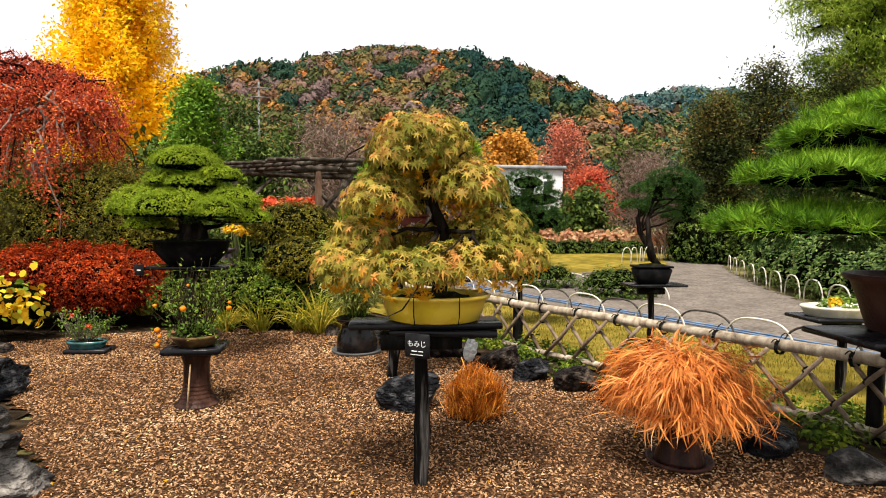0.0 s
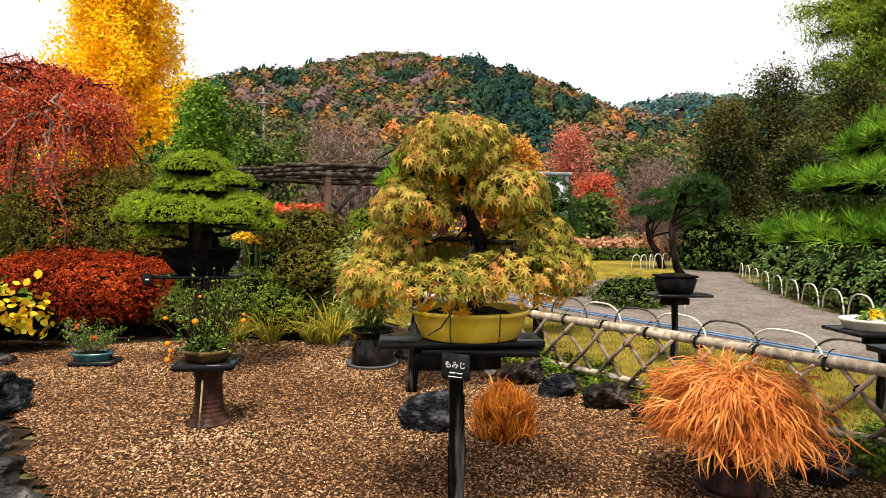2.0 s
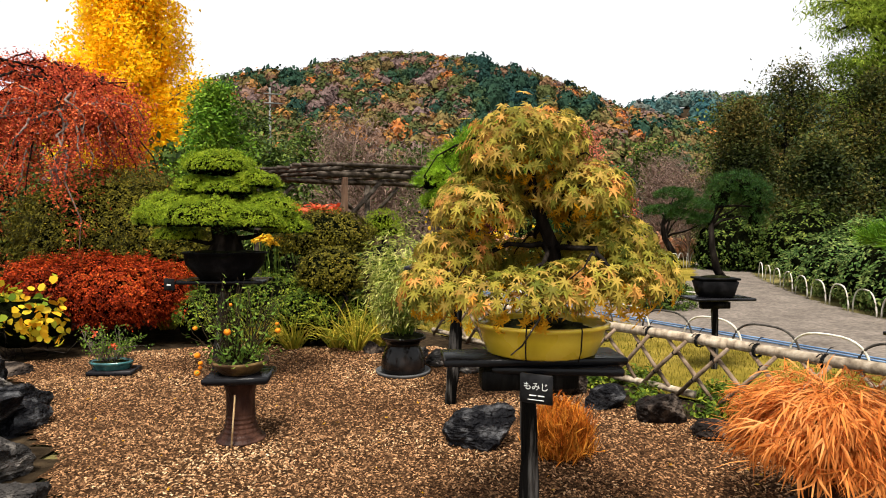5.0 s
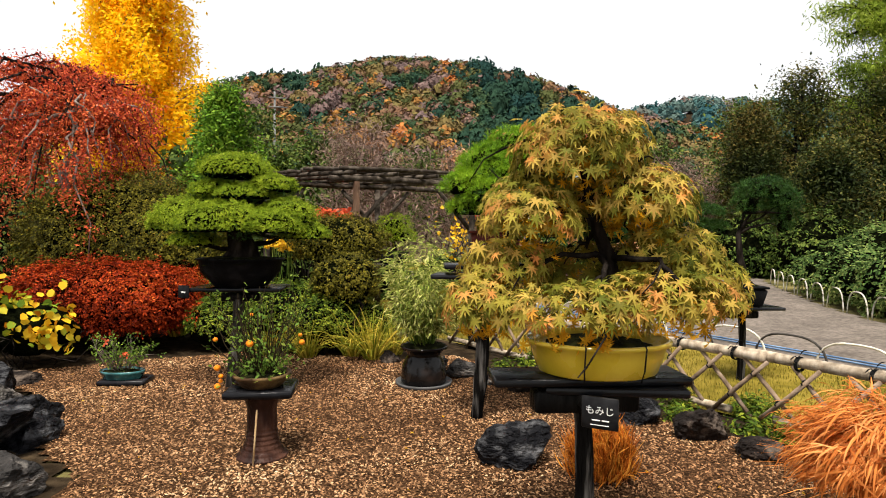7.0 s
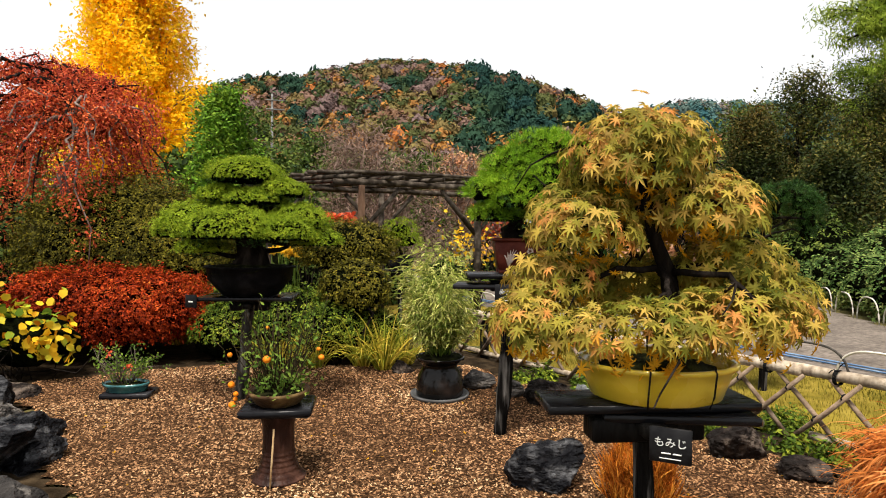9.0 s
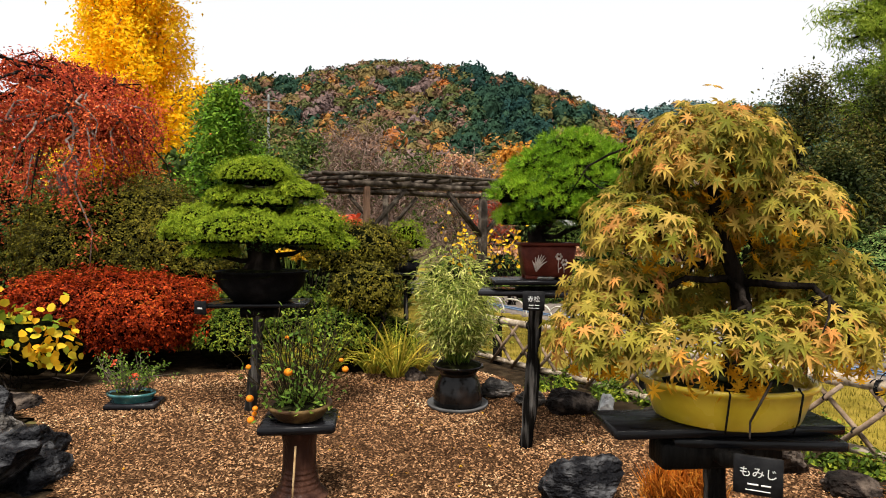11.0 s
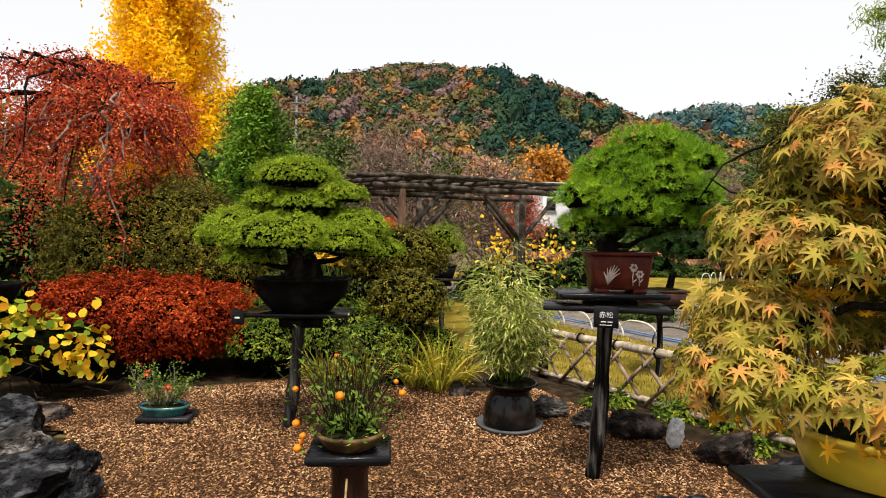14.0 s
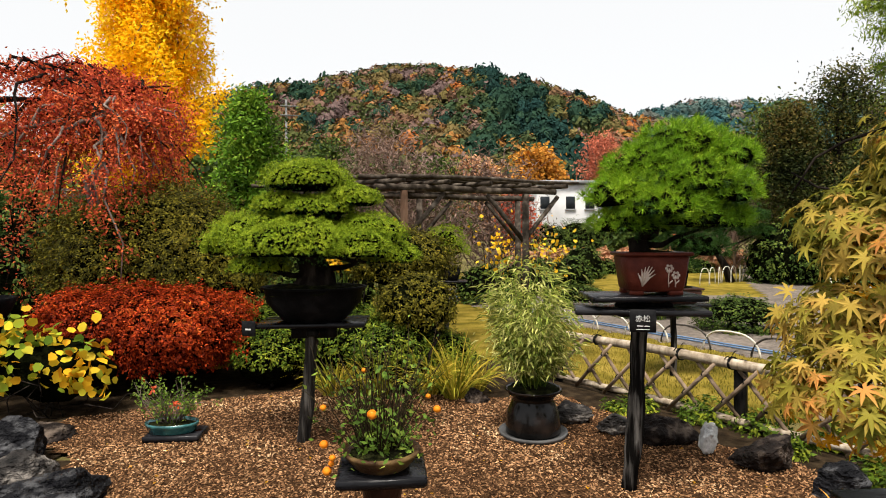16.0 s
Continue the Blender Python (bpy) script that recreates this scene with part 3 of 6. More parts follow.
sheet("soil_bed", lambda x, y: ~gravel_area(x, y) & (beyond(x, y) < 1.0) & (y > 2.4) & (x > -9) & (x < 5), -9, 5, 2.4, 12, 0.2, -0.012, SOIL, "dark planted soil beside the gravel")
sheet("stepping_path", lambda x, y: ~gravel_area(x, y) & (y < 5.2) & (y < 1.0 - 0.85 * (x + 1.6)) | (y < -1.5), -9, 5, -4, 5.2, 0.1, 0.004, CONCRETE, "pale packed earth path beside the rocks")
sheet("path", path_area, -6.0, 18.0, 2.0, 40.0, 0.2, 0.0, ASPHALT, "grey asphalt garden path")
sheet("lawn", lawn_area, -6.0, 12.0, 1.0, 28.0, 0.2, 0.006, LAWN, "golden autumn lawn")

# ---- far hills ----
def ridge(x):
    side = np.where(x < -33, 75.0, 100.0)
    return (46 + 37 * np.exp(-(((x + 33) / side) ** 2)) + 9 * np.exp(-(((x + 128) / 36) ** 2))) * (1 - 0.6 * ease((x - 100) / 120)) * (1 - 0.75 * ease((-x - 150) / 90))


def ridge_far(x):
    return 97 + 14 * np.exp(-(((x - 205) / 55) ** 2)) + 6 * np.sin(x / 37.0) - 40 * ease((120 - x) / 150)


def hill_height(x, y, crest, y0, y1):
    u = (y - y0) / (y1 - y0)
    spur = 1 + 0.13 * np.sin(x / 21.0 + 0.8 * np.sin(y / 40.0)) * ease(u * 1.2) * (1 - ease((u - 0.6) / 0.4))
    return crest(x) * ease(u * 0.94 + 0.03) * np.where(u > 1, 1 - 0.25 * (u - 1), spur) + 0.6


CROWNS = []
for k in range(8):
    def swell(p):
        q = Vector(p)
        return 0.84 + 0.34 * noise.noise(q * 1.8 + Vector((k * 9.0, 0, 0))) + 0.24 * noise.noise(q * 4.2 + Vector((0, k * 9.0, 0)))

    d = unit(rng.normal(size=(190, 3)))
    d = d[d[:, 2] > -0.15][:84]
    at = d * (np.array([swell(p) for p in d]) * rng.uniform(0.94, 1.12, len(d)))[:, None]
    clump = np.array([(-1, -0.5, -0.15), (0.1, -0.9, 0.1), (1, 0.2, -0.25), (-0.1, 0.8, 0.12)]) * 0.17
    turns = frames_of(unit(d + rng.normal(size=d.shape) * 0.25), 0.6 + 0.7 * rng.random(len(d)))
    v = (np.einsum("nij,kj->nki", turns, clump) + at[:, None]).reshape(-1, 3)
    f = (np.array([[0, 1, 2, 3]])[None] + (np.arange(len(d)) * 4)[:, None, None]).reshape(-1, 4)
    core_v, core_f = ICO[1]
    core = np.array([p * swell(p) * 0.93 for p in core_v])
    up = core_v[core_f].mean(1)[:, 2] > -0.3
    CROWNS.append((np.concatenate([v, core]), f, core_f[up] + len(v)))


def kind_of_tree(x, y, autumn=True):
    """Which tree stands there, from 0 (conifer) to 1 (orange): a planted conifer stand runs down the right of the summit."""
    t = rng.random(len(x)) if not autumn else rng.choice([0.10, 0.25, 0.38, 0.52, 0.66, 0.78, 0.9, 1.0], len(x), p=[0.05, 0.13, 0.19, 0.20, 0.17, 0.15, 0.09, 0.02])
    if autumn:
        drift = np.array([noise.noise((a / 26.0, b / 30.0, 3.0)) for a, b in zip(x, y)])
        t = np.where((drift > 0.2) & (rng.random(len(x)) < 0.7), rng.uniform(0.1, 0.34, len(x)), t)
        stand = np.abs(x - (8 + (300 - y) * 0.22)) < 9 + 3 * np.sin(y / 17.0)
        t = np.where(stand & (rng.random(len(x)) < 0.86), rng.uniform(0.0, 0.16, len(x)), t)
    return np.clip(t + rng.normal(size=len(x)) * 0.02, 0, 1)


def wooded_hill(name, crest, y0, y1, x0, x1, count, size, material, label, autumn=True):
    """A steep hillside and the crowns of its woods, one tint to a crown."""
    xs, ys = np.linspace(x0, x1, 60), np.linspace(y0, y1 + 60, 30)
    X, Y = np.meshgrid(xs, ys, indexing="ij")
    i, j = np.meshgrid(np.arange(59), np.arange(29), indexing="ij")
    q = np.stack([i * 30 + j, (i + 1) * 30 + j, (i + 1) * 30 + j + 1, i * 30 + j + 1], -1).reshape(-1, 4)
    solid("hill_ground", Geo().add(np.stack([X, Y, hill_height(X, Y, crest, y0, y1) - 2.5], -1).reshape(-1, 3), [q]), SOIL, "steep hillside under the woods", kind="backdrop")
    g, tints = Geo(), []
    px, py = rng.uniform(x0, x1, count), y0 + (y1 + 12 - y0) * rng.random(count) ** 0.85
    pz = hill_height(px, py, crest, y0, y1)
    kinds = kind_of_tree(px, py, autumn)
    s = size * rng.uniform(0.6, 1.3, count)
    tall = np.where(kinds < 0.17, rng.uniform(1.1, 1.6, count), rng.uniform(0.85, 1.25, count))
    for k in range(8):
        sel = np.arange(count) % 8 == k
        v, f, cf = CROWNS[k]
        n = sel.sum()
        a = rng.random(n) * 6.283
        turn = np.zeros((n, 3, 3))
        turn[:, 0, 0], turn[:, 0, 1], turn[:, 1, 0], turn[:, 1, 1], turn[:, 2, 2] = np.cos(a), -np.sin(a), np.sin(a), np.cos(a), tall[sel]
        turn *= s[sel][:, None, None]
        g.scatter(v, [f, cf], turn, np.stack([px, py, pz + s * 0.3], -1)[sel])
        tints.append(np.repeat(kinds[sel], len(v)))
    return solid(name, g, material, label, "woods", kind="stuff", smooth=False, tint=np.concatenate(tints))


wooded_hill("hill_woods", ridge, 120, 300, -185, 190, 5200, 4.0, WOODS, "wooded hill in green, brown and orange autumn colour")
wooded_hill("far_hill_woods", ridge_far, 330, 500, 60, 400, 900, 6.5, WOODSHAZED, "distant wooded ridge with haze painted in blue-green", False)


# ---- kinds of things ----
def needle_pads(pads, tuft_shape, length, density, low=-0.1, up=0.5, jitter=0.06):
    """Needle tufts over the tops of flat pads: rows of (x, y, z, rx, ry, rz)."""
    g = Geo()
    for x, y, z, rx, ry, rz in pads:
        n = int(density * (rx * ry * 3.2 + rz * (rx + ry) * 2))
        p, nrm = on_dome(n, (rx, ry, rz), low, jitter)
        lumps = np.array([0.07 * noise.noise(Vector(q) * 7 + Vector((x * 5, y * 5, z * 9))) + 0.22 * noise.noise(Vector(q) * 15 + Vector((x * 5, y * 5, z * 9))) for q in p])
        p = p * (1 + lumps[:, None]) + (x, y, z)
        nrm = unit(nrm + np.array([0, 0, up]) + rng.normal(size=nrm.shape) * 0.25)
        g.scatter(*tuft_shape, frames_of(nrm, length * rng.uniform(0.7, 1.2, len(p))), p)
    return g


def leaf_cover(pads, shape, size, density, low=-0.3, up=0.4, out=0.6, jitter=0.07, depth=0.15, down=0.3, sprig=6):
    """Leaves over domes, in small sprigs that fan out from their twig, with gaps between."""
    g = Geo()
    for x, y, z, rx, ry, rz in pads:
        n = max(3, int(density * (rx * ry * 3.2 + rz * (rx + ry) * 3.2) / sprig))
        p, nrm = on_dome(n, (rx, ry, rz), low, jitter, depth)
        lumps = np.array([0.12 * noise.noise(Vector(q) * 2.2 / max(rx, 0.3) + Vector((x * 3, y * 3, z * 3))) + 0.08 * noise.noise(Vector(q) * 6 / max(rx, 0.3)) for q in p])
        p = np.repeat(p * (1 + lumps[:, None]) + (x, y, z), sprig, 0)
        nrm = np.repeat(unit(nrm + rng.normal(size=nrm.shape) * 0.3), sprig, 0)
        fan = unit(rng.normal(size=nrm.shape))
        head = fan + nrm * out + np.array([0, 0, -down])
        face = unit(nrm * 0.7 + np.array([0, 0, up]) + rng.normal(size=nrm.shape) * 0.3)
        g.scatter(*shape, frames_of(face, size * rng.uniform(0.6, 1.2, len(p)), head), p + fan * size * 0.25 + nrm * (size * rng.uniform(-0.6, 0.3, len(p)))[:, None])
    return g


def clipped_shrub(name, at, radii, material, size, density, label, core=CORE, low=-0.35, group="", shape=OVATE, squarish=1.0, up=0.4):
    """A clipped evergreen dome: leaves over a near-black lump painted as inner shade, on short stems."""
    ob = thing(name, at, label, "shrub", group)
    rx, ry, rz = radii
    g = leaf_cover([(0, 0, 0, rx, ry, rz)], shape, size, density, low, up)
    if squarish != 1.0:
        v = np.concatenate(g.v)
        u = np.abs(v / radii).max(1, keepdims=True)
        l = np.linalg.norm(v / radii, axis=1, keepdims=True)
        v *= (l / np.maximum(u, 0.2)) ** (squarish - 1.0)
        g.v = [v]
    part("foliage", g, material, ob)
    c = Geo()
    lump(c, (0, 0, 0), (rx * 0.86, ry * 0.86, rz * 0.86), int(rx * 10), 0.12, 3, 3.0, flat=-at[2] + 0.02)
    part("shade_core", c, core, ob, "near-black lump painting the shade inside the leaves")
    s = Geo()
    for k in range(4):
        a = k * 1.7
        s.tube(bend((0.1 * math.cos(a), 0.1 * math.sin(a), -at[2]), (rx * 0.4 * math.cos(a), ry * 0.4 * math.sin(a), -rz * 0.3), 5, 0.1, seed=k), np.linspace(0.025, 0.012, 5), 6)
    part("stem", s, BARK, ob)
    return ob


def blade_tuft(count, length, width, spread, droop, seg=5, seed=0, base=0.05, lean=(0.0, 0.0)):
    """Arching grass blades out of one crown."""
    r = np.random.default_rng(seed)
    a, e = r.random(count) * 6.283, spread * np.sqrt(r.random(count))
    L = length * r.uniform(0.6, 1.1, count)
    pos = np.stack([np.cos(a), np.sin(a), np.zeros(count)], -1) * (base * r.random(count))[:, None]
    d = np.stack([np.sin(e) * np.cos(a) + lean[0], np.sin(e) * np.sin(a) + lean[1], np.cos(e)], -1)
    side = unit(np.cross(d, np.array([0.02, 0.01, 1.0])) + r.normal(size=d.shape) * 0.25)
    rows = []
    for k in range(seg + 1):
        w = width * (1 - (k / seg) ** 2) + 0.0006
        rows += [pos - side * w, pos + side * w]
        d = unit(d + np.array([0, 0, -droop / seg]) * (0.4 + k / seg) * r.uniform(0.7, 1.3, (count, 1)))
        pos = pos + d * (L / seg)[:, None]
    v = np.stack(rows, 1)
    f = np.array([(2 * k, 2 * k + 1, 2 * k + 3, 2 * k + 2) for k in range(seg)])
    return Geo().add(v.reshape(-1, 3), [(f[None] + (np.arange(count) * (2 * seg + 2))[:, None, None]).reshape(-1, 4)])


def words(text, size, parent, at, turn=(90, 0, 0), material=SIGNWHITE):
    """Lettering as flat mesh."""
    cu = bpy.data.curves.new("lettering", "FONT")
    cu.body, cu.size, cu.extrude, cu.align_x = text, size, 0.0008, "CENTER"
    tmp = bpy.data.objects.new("lettering", cu)
    scene.collection.objects.link(tmp)
    bpy.context.view_layer.update()
    me = bpy.data.meshes.new_from_object(tmp.evaluated_get(bpy.context.evaluated_depsgraph_get()))
    bpy.data.objects.remove(tmp)
    bpy.data.curves.remove(cu)
    me.materials.clear()
    me.materials.append(material)
    ob = new("lettering", me)
    ob.parent = parent
    ob.matrix_basis = pose(*at, *turn)
    return ob


def sign_board(at, turn, size, text, letter, label, group="plant signs"):
    """A black name board; its writing faces the walker."""
    ob = thing("plant_sign", at, label, "sign", group, turn)
    w, h = size
    part("board", Geo().slab((w, 0.012, h), (0, 0, -h / 2), 0, 0.003), SIGNBLACK, ob)
    if text:
        words(text, letter, ob, (0, -0.0075, -letter * 0.05))
        g = Geo()
        for k, (x, l) in enumerate(((-0.1, 0.22), (0.16, 0.2))):
            g.slab((w * l, 0.002, h * 0.04), (w * x, -0.0075, -h * 0.24), 0, 0.0005)
        g.slab((w * 0.5, 0.002, h * 0.025), (0, -0.0075, -h * 0.38), 0, 0.0003)
        part("small_writing", g, SIGNWHITE, ob, "small white writing")
    else:
        part("writing", Geo().slab((w * 0.4, 0.002, h * 0.12), (0, -0.0075, -h * 0.1), 0, 0.0005), SIGNWHITE, ob, "white writing")
    return ob


def post_stand(at, top, boards, label, wood=POSTWOOD, radius=0.04, lean=(0.0, 0.0), group="bonsai stands", heavy=1.0):
    """A rough post with a bracket under one or two boards: boards are rows of (x, y, width, depth, turn, z below top)."""
    ob = thing("bonsai_stand", at, label, "stand", group)
    z = np.linspace(-0.04, top - 0.09, 14)
    r = radius * (1 + 0.1 * np.sin(z * 9 + at[0] * 5) + 0.06 * np.cos(z * 23))
    part("post", Geo().tube(np.stack([lean[0] * (1 - z / top) + 0.008 * np.sin(z * 5), lean[1] * (1 - z / top) + 0.006 * np.cos(z * 6), z], -1), r, 12), wood, ob, "cracked round post")
    part("bracket", Geo().slab((0.34 * heavy, 0.09 * heavy, 0.05 + 0.03 * heavy), (0, 0, top - 0.115 - 0.02 * heavy), 0.1, 0.008), DARKWOOD, ob)
    part("bracket", Geo().slab((0.09, 0.24, 0.05), (0, 0, top - 0.11), 0.1, 0.008), DARKWOOD, ob)
    for x, y, w, d, turn, below in boards:
        part("board", Geo().slab((w, d, 0.032), (x, y, top - below - 0.032), radians(turn), 0.005), WETBOARD, ob, "wet black board")
    return ob


def bowl(name, rx, ry, h, material, parent, foot=0.8, wall=0.02, lip=0.015, sides=36, label=""):
    """A shallow pot with rolled lip, hollow, with feet ring."""
    p = [(foot * 0.9, 0), (foot, 0.008), (0.93, h * 0.55), (0.97, h - lip * 1.2), (1.03, h - lip), (1.04, h - 0.004), (1.02, h), (0.98, h), (0.95, h - lip), (0.93, h - 0.03), (0.0, h - 0.032)]
    return part(name, Geo().lathe([(r, z) for r, z in p], sides, sx=rx, sy=ry), material, parent, label)


def branches(parent, lines, material=BARK, name="branch", sides=8):
    for pts, radii in lines:
        part(name, Geo().tube(pts, radii, sides), material, parent)


# ---- the maple bonsai in the yellow pot ----
def maple_bonsai(at):
    ob = thing("maple_bonsai", at, "maple bonsai in turning green and orange leaf in a yellow pot", "bonsai", "bonsai trees")
    bowl("pot", 0.268, 0.215, 0.116, YELLOWGLAZE, ob, 0.84, label="glossy yellow oval pot")
    g = Geo()
    lump(g, (0, 0, 0.086), (0.20, 0.145, 0.035), 3, 0.2, 3, 4)
    part("moss", g, MOSS, ob)
    for s in (-0.09, 0.12):
        part("tie", Geo().tube([(s, -0.192, 0.124), (s, -0.214, 0.112), (s, -0.196, 0.04), (s * 0.95, -0.178, 0.002)], 0.003, 6), CORD, ob, "black tie wire")
    trunk = np.array([(0.02, 0.0, 0.07), (0.03, 0.0, 0.16), (0.065, 0.02, 0.27), (0.05, 0.03, 0.38), (0.0, 0.02, 0.48), (-0.03, 0.02, 0.58), (-0.06, 0.0, 0.68), (-0.08, 0.0, 0.80)])
    branches(ob, [(trunk, np.linspace(0.042, 0.01, 8))], name="trunk", sides=12)
    limbs = []
    tips = [(-0.42, -0.05, 0.24), (0.40, 0.0, 0.28), (-0.1, -0.34, 0.2), (0.2, -0.28, 0.25), (-0.30, 0.2, 0.42), (0.30, 0.16, 0.48), (-0.28, -0.1, 0.52), (0.18, -0.1, 0.58), (-0.25, 0.05, 0.68), (0.1, 0.05, 0.72), (0.05, 0.34, 0.33)]
    for k, t in enumerate(tips):
        a = trunk[min(6, 2 + int(t[2] * 6.5))]
        limbs.append((bend(a, t, 9, 0.07, 0.05, k), np.linspace(0.013, 0.004, 9)))
        for m in range(3):
            e = np.array(t) + rng.normal(size=3) * (0.12, 0.12, 0.05)
            limbs.append((bend(limbs[-1 - m][0][4], e, 5, 0.12, 0.03, k * 7 + m), np.linspace(0.006, 0.002, 5)))
    branches(ob, limbs, sides=6)
    pads = [(-0.09, 0, 0.70, 0.25, 0.24, 0.20), (-0.02, 0.02, 0.74, 0.22, 0.22, 0.15), (0.16, -0.02, 0.56, 0.20, 0.22, 0.14), (-0.26, -0.02, 0.50, 0.20, 0.22, 0.13), (-0.2, 0.15, 0.56, 0.22, 0.2, 0.14), (0.12, 0.18, 0.55, 0.24, 0.2, 0.14),
            (-0.42, -0.04, 0.22, 0.17, 0.22, 0.13), (-0.34, 0.05, 0.34, 0.18, 0.2, 0.12), (0.37, 0.0, 0.26, 0.19, 0.22, 0.15), (0.28, 0.05, 0.38, 0.2, 0.22, 0.13), (-0.14, -0.24, 0.22, 0.27, 0.16, 0.10), (0.16, -0.22, 0.25, 0.26, 0.16, 0.11), (0.05, 0.28, 0.3, 0.32, 0.18, 0.14)]
    g, gold = Geo(), Geo()
    for x, y, z, rx, ry, rz in pads:
        n = int(4000 * (rx * ry + rz * (rx + ry) * 0.8))
        p, nrm = on_dome(n, (rx, ry, rz), -0.25, 0.055, 0.25)
        head = nrm * np.array([1, 1, 0.2]) + np.array([0, 0, -0.75]) + rng.normal(size=nrm.shape) * 0.35
        face = unit(nrm * np.array([1, 1, 0.6]) + np.array([0, -0.15, 0.45]) + rng.normal(size=nrm.shape) * 0.3)
        g.scatter(*MAPLELEAF, frames_of(face, rng.uniform(0.026, 0.048, len(p)), head), p + (x, y, z))
        p, nrm = on_dome(n // 6, (rx * 0.7, ry * 0.7, rz * 0.7), -0.9, 0.2, 0.5)
        gold.scatter(*MAPLELEAF, frames_of(nrm + rng.normal(size=nrm.shape) * 0.6, rng.uniform(0.025, 0.04, len(p))), p + (x, y, z - 0.05))
    part("foliage", g, MOMIJI, ob)
    part("inner_foliage", gold, GOLDLEAF, ob, "golden inner leaves")
    return ob


MX, MY = -0.112, 3.03
post_stand((MX, MY, 0), 0.865, [(0.02, 0.05, 0.80, 0.23, 5, 0.0), (0.12, 0.04, 0.56, 0.25, -3, 0.034)], "dark rough post stand with two black boards", heavy=1.25)
maple_bonsai((MX + 0.067, MY + 0.07, 0.865)).scale = (1.09, 1.09, 1.24)
sign_board((MX - 0.006, MY - 0.285, 0.798), -24, (0.13, 0.115), "もみじ", 0.034, "black name sign under the maple bonsai")


# ---- the round white pine ----
def cloud_pine(at, pads, tuft_shape, needle, density, material, trunk, trunk_r, limbs, label, up=0.5, low=-0.05):
    ob = thing("pine_bonsai", at, label, "bonsai", "bonsai trees")
    part("trunk", Geo().tube(trunk, trunk_r, 12), BARK, ob)
    branches(ob, limbs, sides=7)
    part("needles", needle_pads(pads, tuft_shape, needle, density, low, up), material, ob)
    # Near-black lumps in the pads paint the shade between needles.
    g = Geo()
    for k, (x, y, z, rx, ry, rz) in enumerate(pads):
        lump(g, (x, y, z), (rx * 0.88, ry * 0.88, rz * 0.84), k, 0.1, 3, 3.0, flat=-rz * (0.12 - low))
    tagged(part("shade_core", g, CORE, ob, "near-black lumps painting the shade inside the pads"), kind="stuff")
    # Underside needles get the darker green: shade put into the colour.
    part("shaded_needles", needle_pads([(x, y, z - rz * 0.15, rx * 0.9, ry * 0.9, rz * 0.55) for x, y, z, rx, ry, rz in pads], tuft_shape, needle, density * 0.14, -0.9, -0.3, 0.15), PINEDARK, ob, "needles under the pads with shade painted into their green")
    return ob


GX, GY = -2.60, 5.98
post_stand((GX, GY, 0), 0.93, [(0.0, 0.0, 0.8, 0.45, 4, 0.0)], "grey weathered post stand with a black board", GREYPOST, 0.05, (-0.1, 0.0))
gpads = [(-0.05, 0.0, 1.05, 0.32, 0.30, 0.16), (0.29, 0.02, 0.91, 0.21, 0.26, 0.11), (-0.24, 0.0, 0.87, 0.20, 0.24, 0.10), (0.04, -0.05, 0.84, 0.28, 0.26, 0.10), (-0.42, 0.0, 0.62, 0.36, 0.32, 0.20), (-0.04, -0.30, 0.56, 0.44, 0.28, 0.19),
         (0.44, -0.02, 0.64, 0.25, 0.3, 0.16), (0.36, -0.26, 0.54, 0.27, 0.24, 0.15), (-0.66, 0.0, 0.55, 0.16, 0.24, 0.13), (-0.36, -0.16, 0.41, 0.20, 0.22, 0.09), (0.58, 0.0, 0.48, 0.20, 0.22, 0.12), (0, 0.28, 0.66, 0.48, 0.28, 0.18)]
gtrunk = np.array([(0.0, 0, 0.2), (0.02, 0, 0.36), (-0.03, 0, 0.5), (0.04, 0, 0.66), (0.02, 0, 0.95)])
glimbs = [(bend(gtrunk[1 + k % 3], (p[0], p[1], p[2] - 0.02), 6, 0.08, 0.03, k), np.linspace(0.03, 0.008, 6)) for k, p in enumerate(gpads)]
pine = cloud_pine((GX, GY, 0.93), gpads, TUFT_SHORT, 0.021, 6500, GOYO, gtrunk, np.array([0.2, 0.13, 0.1, 0.07, 0.03]), glimbs, "clipped white pine bonsai with bright rounded tiers in a black bowl", 0.3, -0.22)
bowl("pot", 0.385, 0.32, 0.26, BLACKPOT, pine, 0.62, label="broad black bowl")
g = Geo()
lump(g, (0, 0, 0.22), (0.36, 0.3, 0.07), 5, 0.25, 3, 4)
part("moss", g, MOSS, pine)
sign_board((GX - 0.42, GY - 0.24, 0.90), -14, (0.11, 0.11), "", 0, "small black name sign on the pine stand")

# ---- the red pine in the square red pot ----
AX, AY = -0.37, 5.15
post_stand((AX, AY, 0), 1.20, [(-0.02, 0.0, 0.66, 0.40, 3, 0.0), (-0.05, -0.05, 0.75, 0.36, -8, 0.075)], "black post stand with two wet boards", POSTWOOD, 0.05, (-0.09, 0.0))


